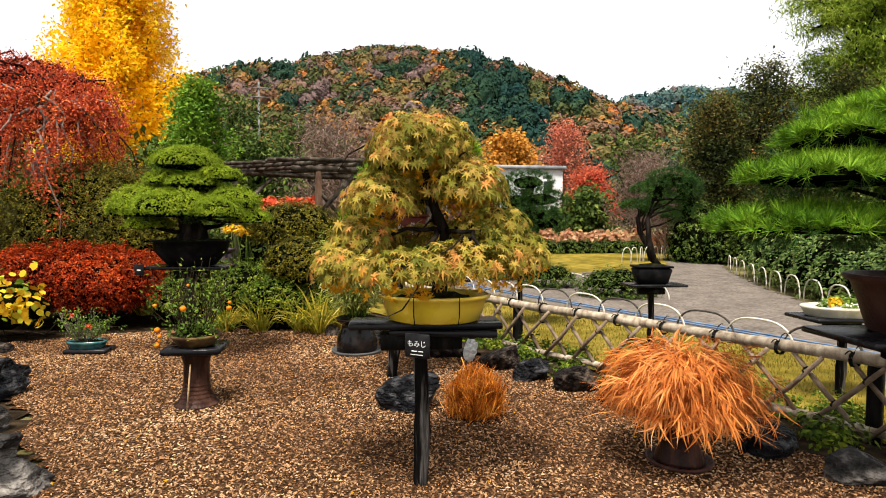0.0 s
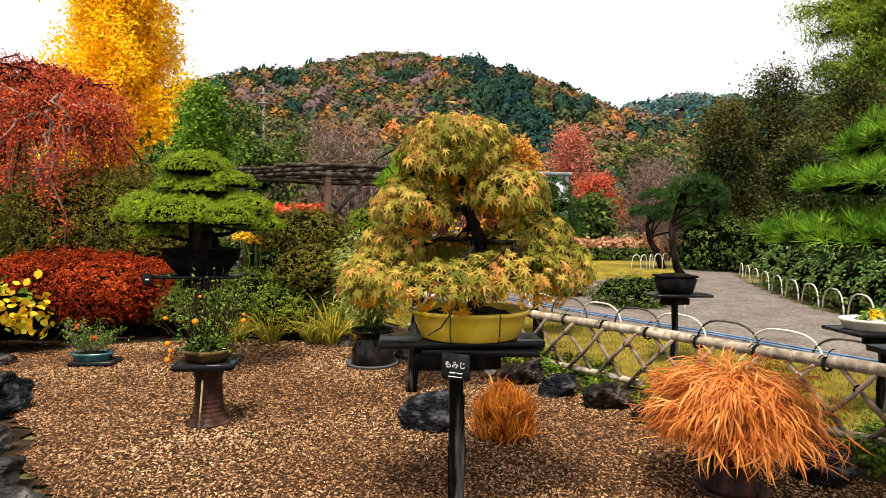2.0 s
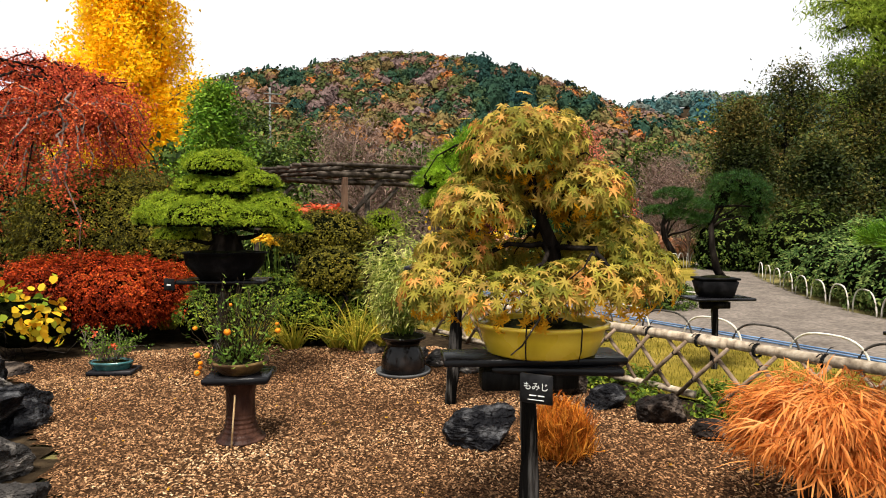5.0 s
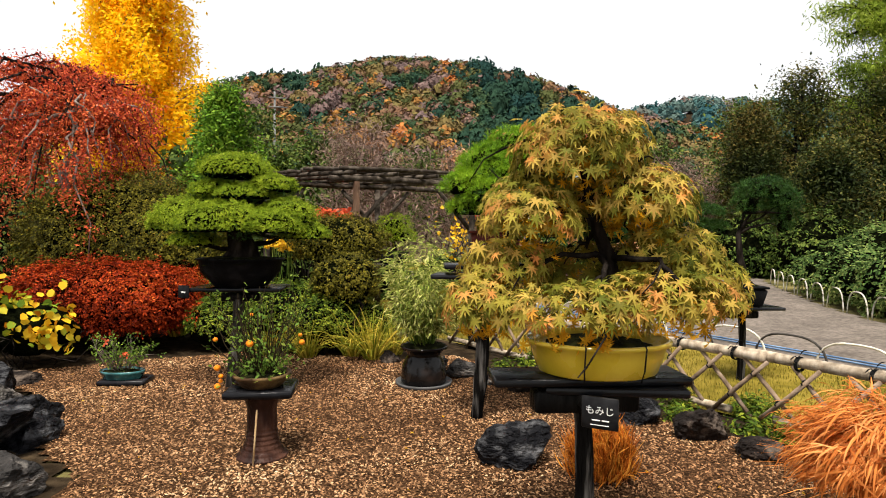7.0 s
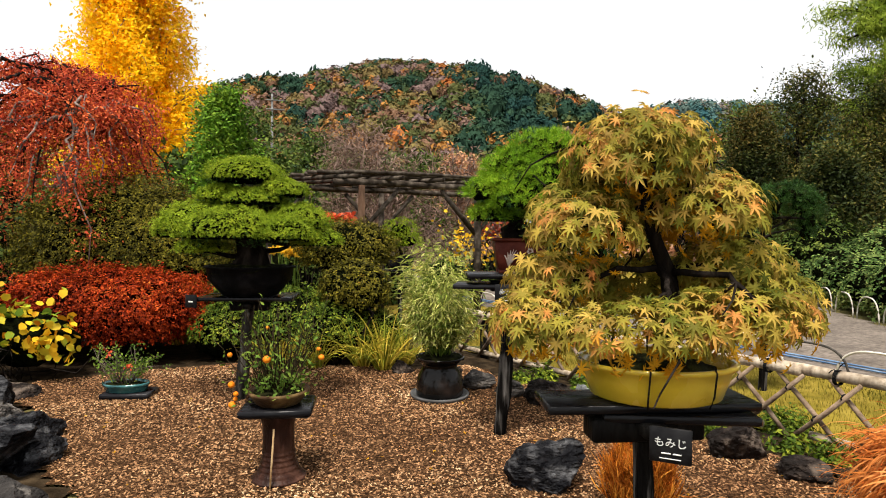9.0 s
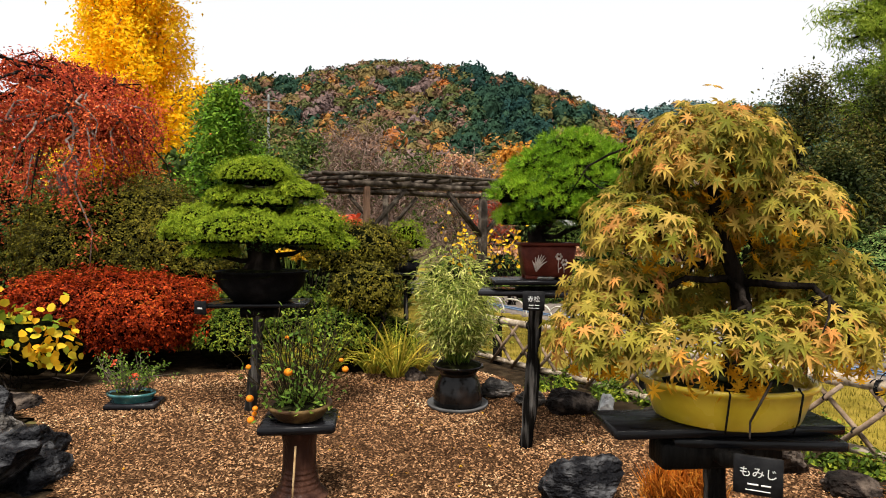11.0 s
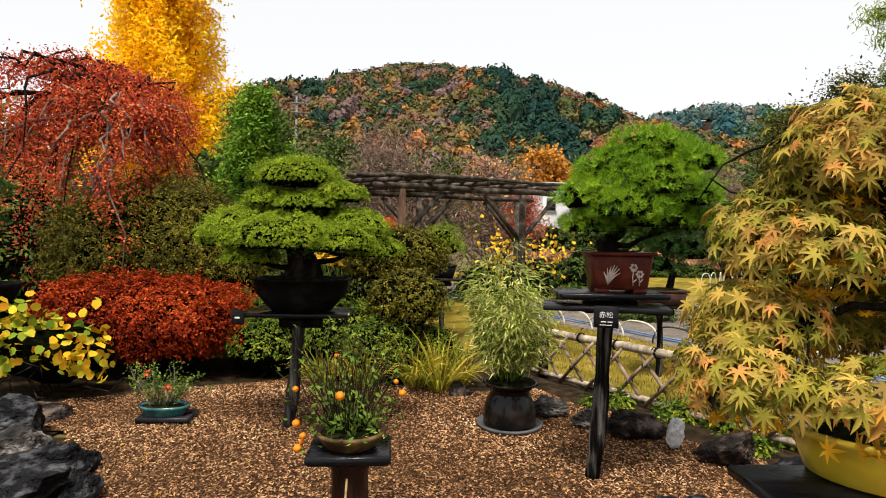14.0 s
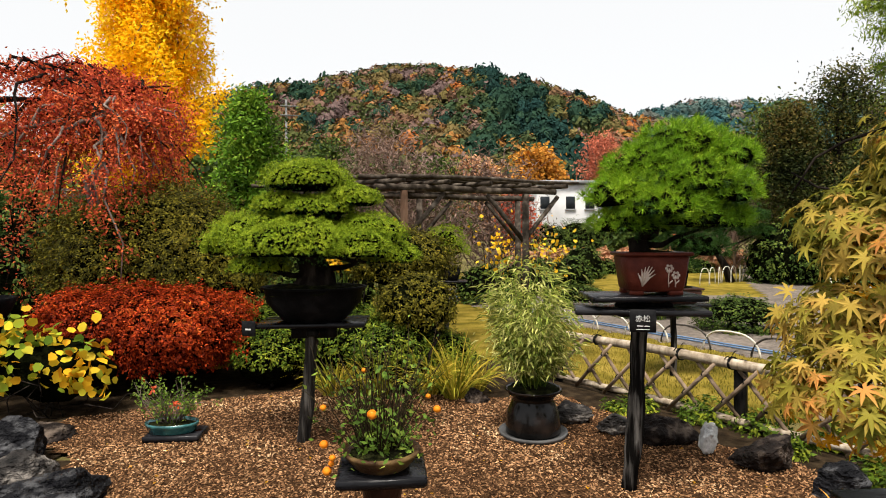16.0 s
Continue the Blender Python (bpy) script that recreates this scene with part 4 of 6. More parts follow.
def square_pot(parent, w, h, material):
    part("pot", Geo().slab((w, w * 0.8, h), (0, 0, 0.02), 0.0, 0.015, 1.16), material, parent, "red-brown square pot with pale relief")
    part("rim", Geo().slab((w * 1.26, w * 1.04, 0.022), (0, 0, h + 0.012), 0.0, 0.006), material, parent)
    for sx in (-1, 1):
        for sy in (-1, 1):
            part("foot", Geo().slab((w * 0.25, w * 0.2, 0.03), (sx * w * 0.36, sy * w * 0.28, 0), 0, 0.005), material, parent)
    g = Geo()
    y = lambda z: -w * 0.4 * (1 + 0.16 * (z - 0.02) / h) - 0.004
    for k in range(7):
        a = radians(-50 + k * 17)
        p0, p1 = (-w * 0.28, 0.055), (-w * 0.28 + 0.075 * math.sin(a + 0.5), 0.055 + 0.12 * math.cos(a))
        g.tube([(p0[0], y(p0[1]), p0[1]), ((p0[0] + p1[0]) / 2, y(0.1) - 0.001, (p0[1] + p1[1]) / 2 + 0.012), (p1[0], y(p1[1]), p1[1])], [0.003, 0.006, 0.002], 6)
    part("relief", g, RELIEF, parent, "pale leaf relief")
    for cx, cz in ((w * 0.2, 0.16), (w * 0.32, 0.12)):
        g = Geo()
        for k in range(6):
            a = k * 1.047
            c = (cx + 0.017 * math.cos(a), cz + 0.017 * math.sin(a))
            lump(g, (c[0], y(c[1]), c[1]), (0.010, 0.004, 0.010), k, 0.1, 1)
        g.tube([(cx, y(0.05), 0.05), (cx - 0.004, y(0.1), 0.1), (cx, y(cz), cz)], 0.003, 6)
        g.tube([(cx, y(0.07), 0.07), (cx + 0.02, y(0.09), 0.09)], 0.004, 6)
        part("relief", g, RELIEF, parent, "pale flower relief")


apads = [(0.19, 0, 0.88, 0.26, 0.24, 0.15), (0.38, 0, 0.82, 0.24, 0.24, 0.10), (0.0, 0, 0.76, 0.26, 0.25, 0.15), (0.14, -0.14, 0.66, 0.3, 0.24, 0.15), (-0.15, -0.05, 0.58, 0.23, 0.25, 0.14), (0.32, -0.08, 0.60, 0.26, 0.24, 0.13), (0.02, -0.2, 0.52, 0.24, 0.2, 0.13),
         (-0.14, 0.0, 0.42, 0.21, 0.24, 0.11), (0.16, -0.12, 0.46, 0.25, 0.22, 0.12), (0.38, 0.0, 0.44, 0.2, 0.22, 0.10), (0.1, 0.2, 0.6, 0.34, 0.22, 0.2)]
atrunk = np.array([(-0.05, 0, 0.22), (-0.08, 0, 0.32), (-0.02, 0, 0.42), (0.06, 0, 0.58), (0.08, 0, 0.8)])
alimbs = [(bend(atrunk[1 + k % 3], (p[0], p[1], p[2] - 0.03), 6, 0.1, 0.02, k), np.linspace(0.025, 0.006, 6)) for k, p in enumerate(apads)]
pine = cloud_pine((AX + 0.04, AY, 1.20), apads, TUFT_LONG, 0.056, 1400, PINE, atrunk, np.linspace(0.07, 0.02, 5), alimbs, "leafy green red-pine bonsai in a square red-brown pot", 0.6, -0.25)
square_pot(pine, 0.32, 0.22, REDPOT)
g = Geo()
lump(g, (0, 0, 0.235), (0.17, 0.13, 0.03), 8, 0.25, 3, 4)
part("moss", g, MOSS, pine)
sign_board((AX - 0.08, AY - 0.24, 1.068), -12, (0.145, 0.13), "赤松", 0.042, "black name sign with white characters under the red pine")

# ---- the large pine in the brown pot ----
BX, BY = 2.45, 2.97
post_stand((BX, BY, 0), 0.83, [(-0.05, 0.0, 0.8, 0.5, 5, 0.0), (0.05, -0.05, 0.7, 0.5, -6, 0.034)], "heavy dark post stand with wet boards", POSTWOOD, 0.07)
bpads = [(0.1, 0, 1.08, 0.6, 0.5, 0.12), (-0.32, 0, 0.98, 0.36, 0.36, 0.09), (0.45, 0, 0.95, 0.45, 0.4, 0.10), (-0.42, -0.05, 0.78, 0.46, 0.42, 0.10), (0.22, -0.1, 0.77, 0.5, 0.4, 0.10), (-0.6, 0.0, 0.53, 0.42, 0.42, 0.10), (-0.05, -0.15, 0.52, 0.42, 0.4, 0.09), (0.55, 0.0, 0.53, 0.45, 0.4, 0.10)]
btrunk = np.array([(0.1, 0, 0.26), (0.14, 0, 0.4), (0.05, 0, 0.55), (0.1, 0, 0.75), (0.08, 0, 1.0)])
blimbs = [(bend(btrunk[1 + k % 3], (p[0], p[1], p[2] - 0.04), 6, 0.08, 0.02, k), np.linspace(0.03, 0.008, 6)) for k, p in enumerate(bpads)]
pine = cloud_pine((BX, BY, 0.83), bpads, TUFT_LONG, 0.085, 950, PINESHADED, btrunk, np.linspace(0.09, 0.03, 5), blimbs, "large tiered pine bonsai with long green needles in a brown pot", 0.8)
part("pot", Geo().lathe([(0.20, 0), (0.22, 0.01), (0.27, 0.18), (0.30, 0.26), (0.33, 0.275), (0.33, 0.30), (0.30, 0.30), (0.28, 0.27), (0, 0.26)], 32), BROWNPOT, pine, "deep brown clay pot")
g = leaf_cover([(-0.16, -0.25, 0.37, 0.18, 0.08, 0.09), (0.1, -0.26, 0.36, 0.15, 0.07, 0.07)], ROUND, 0.035, 700, -0.6)
part("undergrowth", g, FLOWERGOLD, pine, "orange-yellow leaves at the foot of the pine")

# ---- orange grass in a brown pot, and the small orange tuft ----
ob = thing("potted_grass", (1.38, 3.32, 0), "mop of drooping orange autumn grass in a brown pot", "potted plant")
part("pot", Geo().lathe([(0.13, 0), (0.145, 0.01), (0.135, 0.04), (0.11, 0.12), (0.115, 0.2), (0.14, 0.24), (0.15, 0.25), (0.13, 0.25), (0.12, 0.22), (0, 0.2)], 30), RUSTPOT, ob, "flared brown clay pot")
part("saucer", Geo().lathe([(0.16, 0.0), (0.18, 0.01), (0.19, 0.03), (0.175, 0.03), (0.16, 0.015), (0, 0.012)], 30), BROWNPOT, ob)
g = Geo()
for rx, rz, z, n in ((0.40, 0.31, 0.39, 620), (0.33, 0.27, 0.39, 420), (0.22, 0.2, 0.41, 240)):
    p, nrm = on_dome(n, (rx, rx, rz), -0.12, 0.15, 0.3)
    head = unit(nrm * np.array([1, 1, 0.3]) + np.array([0, 0, -0.45]) + rng.normal(size=nrm.shape) * 0.22)
    p, nrm, head = np.repeat(p, 6, 0), np.repeat(nrm, 6, 0), np.repeat(head, 6, 0)
    p = p + rng.normal(size=p.shape) * 0.014
    g.scatter(*BLADE, frames_of(unit(nrm + np.array([0, -0.1, 0.4]) + rng.normal(size=nrm.shape) * 0.45), rng.uniform(0.07, 0.18, len(p)), head + rng.normal(size=p.shape) * 0.17), p + (0, 0, z))
tagged(part("leaf_tuft", g, ORANGEGRASS, ob), kind="stuff")
tagged(part("stalks", blade_tuft(500, 0.5, 0.004, 1.1, 0.9, 6, 3, 0.11), ORANGEGRASS, ob, at=(0, 0, 0.22)), kind="stuff")
ob = thing("orange_grass", (0.24, 4.12, 0), "small upright tuft of rust-orange grass", "grass")
g = Geo()
for r, zr, n in ((0.19, 0.36, 2400), (0.14, 0.33, 1300), (0.08, 0.3, 600)):
    p, nrm = on_dome(n, (r, r, zr), -0.05, 0.10, 0.2)
    head = nrm * np.array([0.5, 0.5, 0.5]) + np.array([0, 0, 0.9]) + rng.normal(size=nrm.shape) * 0.22
    g.scatter(*BLADE, frames_of(unit(nrm + rng.normal(size=nrm.shape) * 0.5), rng.uniform(0.07, 0.13, len(p)), head), p * (1, 1, 0.8) + (0, 0, 0.02))
tagged(part("leaf_tuft", g, REDGRASS, ob), kind="stuff")
tagged(part("stalks", blade_tuft(500, 0.30, 0.004, 0.5, 0.3, 4, 11, 0.13), REDGRASS, ob), kind="stuff")

# ---- persimmon plant on a fluted pipe ----
RX, RY = -1.87, 4.36
ob = thing("pipe_stand", (RX, RY, 0), "rust-brown fluted pipe stand with a black slab on top", "stand")
z = np.linspace(0, 0.4, 41)
r = 0.092 + 0.075 * np.exp(-z / 0.055) + 0.02 * ease((z - 0.3) / 0.1) + 0.005 * np.sin(z * 210) * (z < 0.19)
part("pipe", Geo().lathe(np.stack([r, z], -1), 30), RUSTPOT, ob)
part("slab", Geo().slab((0.42, 0.34, 0.05), (0.0, 0, 0.40), 0.12, 0.012), WETBOARD, ob, "black slab")
part("stake", Geo().tube([(-0.0, -0.178, -0.02), (0.01, -0.13, 0.33)], 0.006, 6), CANE, ob, "thin bamboo stake")
ob = thing("potted_persimmon", (RX + 0.0, RY, 0.45), "twiggy potted persimmon with small orange fruit in a brown bowl", "potted plant")
part("pot", Geo().lathe([(0.12, 0), (0.135, 0.01), (0.165, 0.05), (0.185, 0.07), (0.185, 0.085), (0.165, 0.085), (0.15, 0.065), (0, 0.06)], 32), RUSTRIM, ob, "brown glazed bowl")
g = Geo()
lump(g, (0, 0, 0.06), (0.15, 0.15, 0.03), 2, 0.3, 3, 4)
part("moss", g, MOSS, ob)
stems, lp = [], []
for k in range(84):
    a, s = rng.random() * 6.283, 0.06 + 0.32 * rng.random()
    tip = np.array([math.cos(a) * s, math.sin(a) * s, 0.68 - 0.75 * s * rng.random() - 0.22 * rng.random()])
    p = bend((0.06 * math.cos(a), 0.06 * math.sin(a), 0.06), tip, 6, 0.05, 0.03, k)
    stems.append((p, np.linspace(0.005, 0.0016, 6)))
    lp += [p[m] + rng.normal(size=3) * 0.018 for m in (1, 2, 3, 3, 4, 4, 5) for _ in range(3)]
for p, r in stems:
    part("stem", Geo().tube(p, r * 0.75, 5), STEMBROWN, ob)
lp = np.array(lp)
lp = np.concatenate([lp[lp[:, 2] < 0.3][::3], lp[::5], rng.normal(size=(420, 3)) * (0.09, 0.09, 0.04) + (0, 0, 0.12)])
part("foliage", Geo().scatter(*OVATE, frames_of(rng.normal(size=lp.shape) + (0, -0.3, 0.6), rng.uniform(0.02, 0.045, len(lp))), lp), TWIGLEAF, ob)
for x, y, z, r in ((-0.02, -0.17, 0.30, 0.024), (-0.26, -0.1, 0.31, 0.016), (-0.27, -0.05, 0.12, 0.022), (-0.24, -0.12, 0.02, 0.022), (-0.21, -0.14, 0.09, 0.016), (-0.22, -0.12, 0.055, 0.014), (0.27, -0.05, 0.29, 0.019), (0.22, 0.1, 0.31, 0.014), (-0.1, 0.1, 0.44, 0.013)):
    g = Geo()
    lump(g, (0, 0, 0), (r, r, r * 0.95), 1, 0.06, 2)
    part("fruit", g, FRUIT, ob, "small orange fruit", at=(x, y, z))

# ---- bamboo grass in the black jar ----
JX, JY = -0.92, 6.15
ob = thing("potted_bamboo", (JX, JY, 0), "feathery variegated bamboo in a round black jar", "potted plant")
part("saucer", Geo().lathe([(0.24, 0), (0.262, 0.01), (0.27, 0.035), (0.255, 0.035), (0.24, 0.02), (0, 0.02)], 32), SAUCER, ob, "grey plastic saucer")
part("jar", Geo().lathe([(0.20, 0.02), (0.215, 0.035), (0.216, 0.09), (0.21, 0.15), (0.196, 0.20), (0.175, 0.245), (0.160, 0.275), (0.160, 0.295), (0.178, 0.315), (0.21, 0.345), (0.225, 0.36), (0.222, 0.37), (0.205, 0.365), (0.16, 0.34), (0, 0.335)], 36), BLACKGLAZE, ob, "glossy black jar with flared rim")
g = Geo()
lump(g, (0, 0, 0.35), (0.2, 0.2, 0.05), 2, 0.3, 3, 4)
part("moss", g, MOSS, ob)
g, lp, ld = Geo(), [], []
for k in range(100):
    a, s = rng.random() * 6.283, 0.38 * math.sqrt(rng.random())
    top = np.array([math.cos(a) * s, math.sin(a) * s, 0.72 + 0.88 * rng.random() * (1 - 1.3 * s)])
    p = bend((0.12 * math.cos(a) * rng.random(), 0.12 * math.sin(a) * rng.random(), 0.35), top, 7, 0.04, 0.0, k)
    g.tube(p, np.linspace(0.004, 0.0015, 7), 5)
    for m in range(2, 7):
        for _ in range(13):
            lp.append(p[m] + rng.normal(size=3) * (0.05, 0.05, 0.045))
            ld.append((math.cos(a) + rng.normal() * 0.8, math.sin(a) + rng.normal() * 0.8, -0.55 + rng.normal() * 0.4))
part("canework", g, TWIGLEAF, ob)
lp, ld = np.array(lp), np.array(ld)
lp, ld = lp[lp[:, 2] > 0.50], ld[lp[:, 2] > 0.50]
part("foliage", Geo().scatter(*SLIM, frames_of(rng.normal(size=lp.shape) * 0.5 + (0, -0.2, 1), rng.uniform(0.045, 0.09, len(lp)), ld), lp), BAMBOOLEAF, ob)

# ---- small quince in the teal tray ----
TX, TY = -3.75, 6.05
ob = thing("teal_pot_stand", (TX, TY, 0), "low dark board under the teal pot", "stand")
part("board", Geo().slab((0.42, 0.26, 0.05), (0.03, 0, 0.0), 0.1, 0.01), WETBOARD, ob)
ob = thing("potted_quince", (TX, TY, 0.05), "small twiggy quince with red flowers in a shallow teal pot", "potted plant")
part("pot", Geo().lathe([(0.86, 0), (0.91, 0.008), (0.98, 0.05), (1.03, 0.055), (1.03, 0.078), (0.97, 0.078), (0.92, 0.06), (0, 0.05)], 36, sx=0.2, sy=0.13), TEAL, ob, "glazed teal oval pot")
g = Geo()
lump(g, (0, 0, 0.05), (0.18, 0.11, 0.03), 2, 0.3, 3, 4)
part("moss", g, MOSS, ob)
g, lp = Geo(), []
for k in range(45):
    a, s = rng.random() * 6.283, 0.1 + 0.25 * rng.random()
    p = bend((0.05 * math.cos(a), 0.03 * math.sin(a), 0.06), (math.cos(a) * s, math.sin(a) * s * 0.7, 0.18 + 0.22 * rng.random()), 5, 0.1, 0.02, k)
    g.tube(p, np.linspace(0.004, 0.0015, 5), 5)
    lp += [p[m] + rng.normal(size=3) * 0.025 for m in (2, 3, 4) for _ in range(7)]
part("stemwork", g, BARKGREY, ob)
lp = np.array(lp)
part("foliage", Geo().scatter(*OVATE, frames_of(rng.normal(size=lp.shape) + (0, 0, 0.7), rng.uniform(0.02, 0.035, len(lp))), lp), TWIGLEAF, ob)
for x, y, z in ((-0.1, -0.1, 0.36), (0.08, -0.1, 0.24)):
    p = rng.normal(size=(14, 3)) * 0.014
    part("flower", Geo().scatter(*ROUND, frames_of(rng.normal(size=p.shape), np.full(14, 0.024)), p), FLOWERRED, ob, "red flower", at=(x, y, z))

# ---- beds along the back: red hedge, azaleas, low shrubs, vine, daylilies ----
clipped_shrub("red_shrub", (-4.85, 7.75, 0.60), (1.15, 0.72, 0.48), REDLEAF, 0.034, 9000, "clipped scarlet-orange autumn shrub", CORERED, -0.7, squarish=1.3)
clipped_shrub("azalea_dome", (-5.35, 9.0, 1.2), (1.4, 1.2, 1.05), AZALEA, 0.036, 6800, "large clipped olive-green azalea dome", low=-0.25)
clipped_shrub("azalea_dome", (-2.22, 8.6, 1.3), (0.66, 0.6, 0.38), AZALEA, 0.036, 6000, "clipped dark azalea dome behind the pine", low=-0.6)
clipped_shrub("azalea_dome", (-1.95, 7.7, 0.85), (0.42, 0.4, 0.35), AZALEA, 0.036, 6000, "small dark clipped azalea", low=-0.6)
for k, (x, y, z, rx, ry, rz) in enumerate([(-2.6, 7.75, 0.42, 0.6, 0.4, 0.42), (-3.3, 7.95, 0.5, 0.55, 0.4, 0.45), (-1.75, 7.75, 0.3, 0.4, 0.3, 0.3), (-2.2, 7.5, 0.35, 0.45, 0.3, 0.36), (-3.5, 7.65, 0.3, 0.4, 0.3, 0.35)]):
    clipped_shrub("low_shrub", (x, y, z), (rx, ry, rz), SHRUB, 0.036, 4600, "loose low green shrub behind the gravel", low=-0.2, group="low shrubs")
for k, (x, y, L) in enumerate([(-1.55, 7.2, 0.62), (-1.8, 7.35, 0.55), (-2.3, 7.25, 0.5), (-1.35, 7.45, 0.5), (-2.75, 7.3, 0.45), (-3.9, 8.4, 1.0), (-4.4, 8.5, 1.0)]):
    ob = thing("daylily_clump", (x, y, 0.0), "arching clump of yellowing strap leaves", "plant", "strap-leaf clumps")
    part("leaf_tuft", blade_tuft(130, L * 1.15, 0.009, 0.7, 1.7, 7, 40 + k, 0.10), DAYLILY, ob)


def vine_mound(at):
    ob = thing("vine", at, "heap of yellow and green heart-shaped vine leaves", "vine")
    part("foliage", leaf_cover([(0, 0, 0.05, 0.5, 0.35, 0.33), (0.42, -0.1, -0.05, 0.25, 0.25, 0.26), (-0.5, 0, 0.1, 0.5, 0.4, 0.35)], ROUND, 0.09, 150, -0.6, 0.0, 0.7, 0.25, 0.5, 0.5, 2), VINE, ob)
    # Near-black lump added as painted shade behind the leaves.
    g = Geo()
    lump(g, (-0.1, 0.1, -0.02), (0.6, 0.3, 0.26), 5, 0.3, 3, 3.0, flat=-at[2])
    part("shade_core", g, CORE, ob, "near-black lump painting the shade behind the vine leaves")
    g = Geo()
    for k in range(14):
        g.tube(bend((rng.normal() * 0.2, rng.normal() * 0.1, -at[2]), rng.normal(size=3) * (0.35, 0.2, 0.15), 6, 0.15, 0.05, k), 0.005, 5)
    part("stemwork", g, BARK, ob)


vine_mound((-5.15, 6.6, 0.42))

# plum-coloured box behind the pine
ob = thing("planter_box", (-3.3, 8.15, 0.0), "plum-brown plastic box standing behind the pine", "box")
part("body", Geo().slab((0.55, 0.4, 0.95), (0, 0, 0), 0.08, 0.02, 1.04), PURPLEBOX, ob)
part("lid", Geo().slab((0.62, 0.46, 0.05), (0, 0, 0.952), 0.08, 0.012), PURPLEBOX, ob)
for x, y, z in ((-3.0, 8.3, 1.25), (-2.85, 8.45, 1.2)):
    ob = thing("golden_flowers", (x, y, z - 1.2), "tall golden chrysanthemums behind the pine", "flower", "golden flowers")
    part("blooms", leaf_cover([(0, 0, 1.2, 0.14, 0.12, 0.08)], ROUND, 0.035, 2500, -0.3), FLOWERGOLD, ob)
    g = Geo()
    for k in range(8):
        g.tube(bend((rng.normal() * 0.03, 0, 0), (rng.normal() * 0.08, rng.normal() * 0.06, 1.18), 5, 0.03, 0, k), 0.005, 5)
    part("stemwork", g, TWIGLEAF, ob)
ob = thing("coral_plant", (-3.35, 11.5, -0.1), "coral-red leafy plant behind the azalea", "plant")
part("foliage", leaf_cover([(0, 0, 1.7, 0.6, 0.4, 0.25), (0.5, 0, 1.75, 0.35, 0.3, 0.2)], ROUND, 0.11, 350, -0.4), FLOWERRED, ob)
g = Geo()
for k in range(8):
    g.tube(bend((rng.normal() * 0.1, 0, 0), (rng.normal() * 0.3, rng.normal() * 0.1, 1.65), 5, 0.05, 0, k), 0.012, 5)
part("stemwork", g, BARK, ob)

# ---- dark bowl at the far left ----
ob = thing("black_bowl_stand", (-6.15, 7.0, 0), "dark post with a broad black bowl of plants", "stand")
part("post", Geo().tube([(0, 0, 0), (0, 0, 0.8)], 0.06, 10), POSTWOOD, ob)
part("bowl", Geo().lathe([(0.22, 0.8), (0.28, 0.82), (0.34, 0.95), (0.36, 1.0), (0.33, 1.0), (0.3, 0.96), (0, 0.95)], 30), BLACKPOT, ob)
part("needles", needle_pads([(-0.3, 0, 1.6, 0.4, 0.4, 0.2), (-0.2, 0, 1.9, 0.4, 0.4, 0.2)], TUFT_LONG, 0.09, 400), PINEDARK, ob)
part("trunk", Geo().tube(bend((0, 0, 0.95), (-0.25, 0, 1.85), 5, 0.1, 0, 2), np.linspace(0.05, 0.02, 5), 8), BARK, ob)

# ---- rocks round the gravel ----
rocks_by_path = [
    ((-4.63, 5.55, 0.1), (0.24, 0.2, 0.2), ROCK), ((-3.83, 4.85, 0.08), (0.23, 0.18, 0.16), ROCK), ((-3.48, 4.55, 0.05), (0.14, 0.14, 0.14), ROCK), ((-3.68, 4.35, 0.12), (0.16, 0.18, 0.2), ROCK),
    ((-3.13, 3.75, 0.06), (0.25, 0.18, 0.15), ROCKGREY), ((-2.7, 3.25, 0.04), (0.25, 0.16, 0.15), ROCKGREY), ((-2.26, 2.93, 0.02), (0.25, 0.16, 0.14), ROCKGREY), ((-4.85, 6.05, 0.02), (0.33, 0.18, 0.08), ROCKBROWN),
    ((-4.23, 5.1, 0.1), (0.17, 0.16, 0.14), ROCKGREY),
]
rocks_by_fence = [
    ((-0.27, 4.30, 0.08), (0.22, 0.17, 0.18), ROCK), ((-0.55, 6.45, 0.05), (0.16, 0.1, 0.09), ROCKGREY), ((-0.25, 6.2, 0.05), (0.14, 0.1, 0.09), ROCKGREY), ((0.02, 5.98, 0.08), (0.23, 0.12, 0.14), ROCKBROWN),
    ((0.27, 5.75, 0.1), (0.07, 0.06, 0.12), ROCKWHITE), ((0.55, 5.5, 0.06), (0.2, 0.11, 0.11), ROCKBROWN), ((0.8, 5.1, 0.08), (0.16, 0.11, 0.12), ROCK), ((1.08, 4.78, 0.07), (0.2, 0.12, 0.12), ROCKBROWN),
    ((1.35, 4.45, 0.04), (0.17, 0.11, 0.09), ROCKBROWN), ((2.0, 3.5, 0.05), (0.2, 0.13, 0.12), ROCK), ((2.25, 3.1, 0.05), (0.17, 0.12, 0.11), ROCKGREY), ((2.55, 2.75, 0.05), (0.2, 0.13, 0.11), ROCK),
    ((1.7, 3.95, 0.03), (0.16, 0.11, 0.09), ROCK), ((-1.35, 7.05, 0.03), (0.11, 0.08, 0.09), ROCKBROWN), ((-0.85, 6.75, 0.04), (0.14, 0.1, 0.09), ROCKGREY),
]
names = {ROCK.name: "dark wet garden rock at the edge of the gravel", ROCKGREY.name: "grey layered garden rock at the edge of the gravel", ROCKBROWN.name: "low brown edging rock below the fence", ROCKWHITE.name: "small white upright edging stone"}
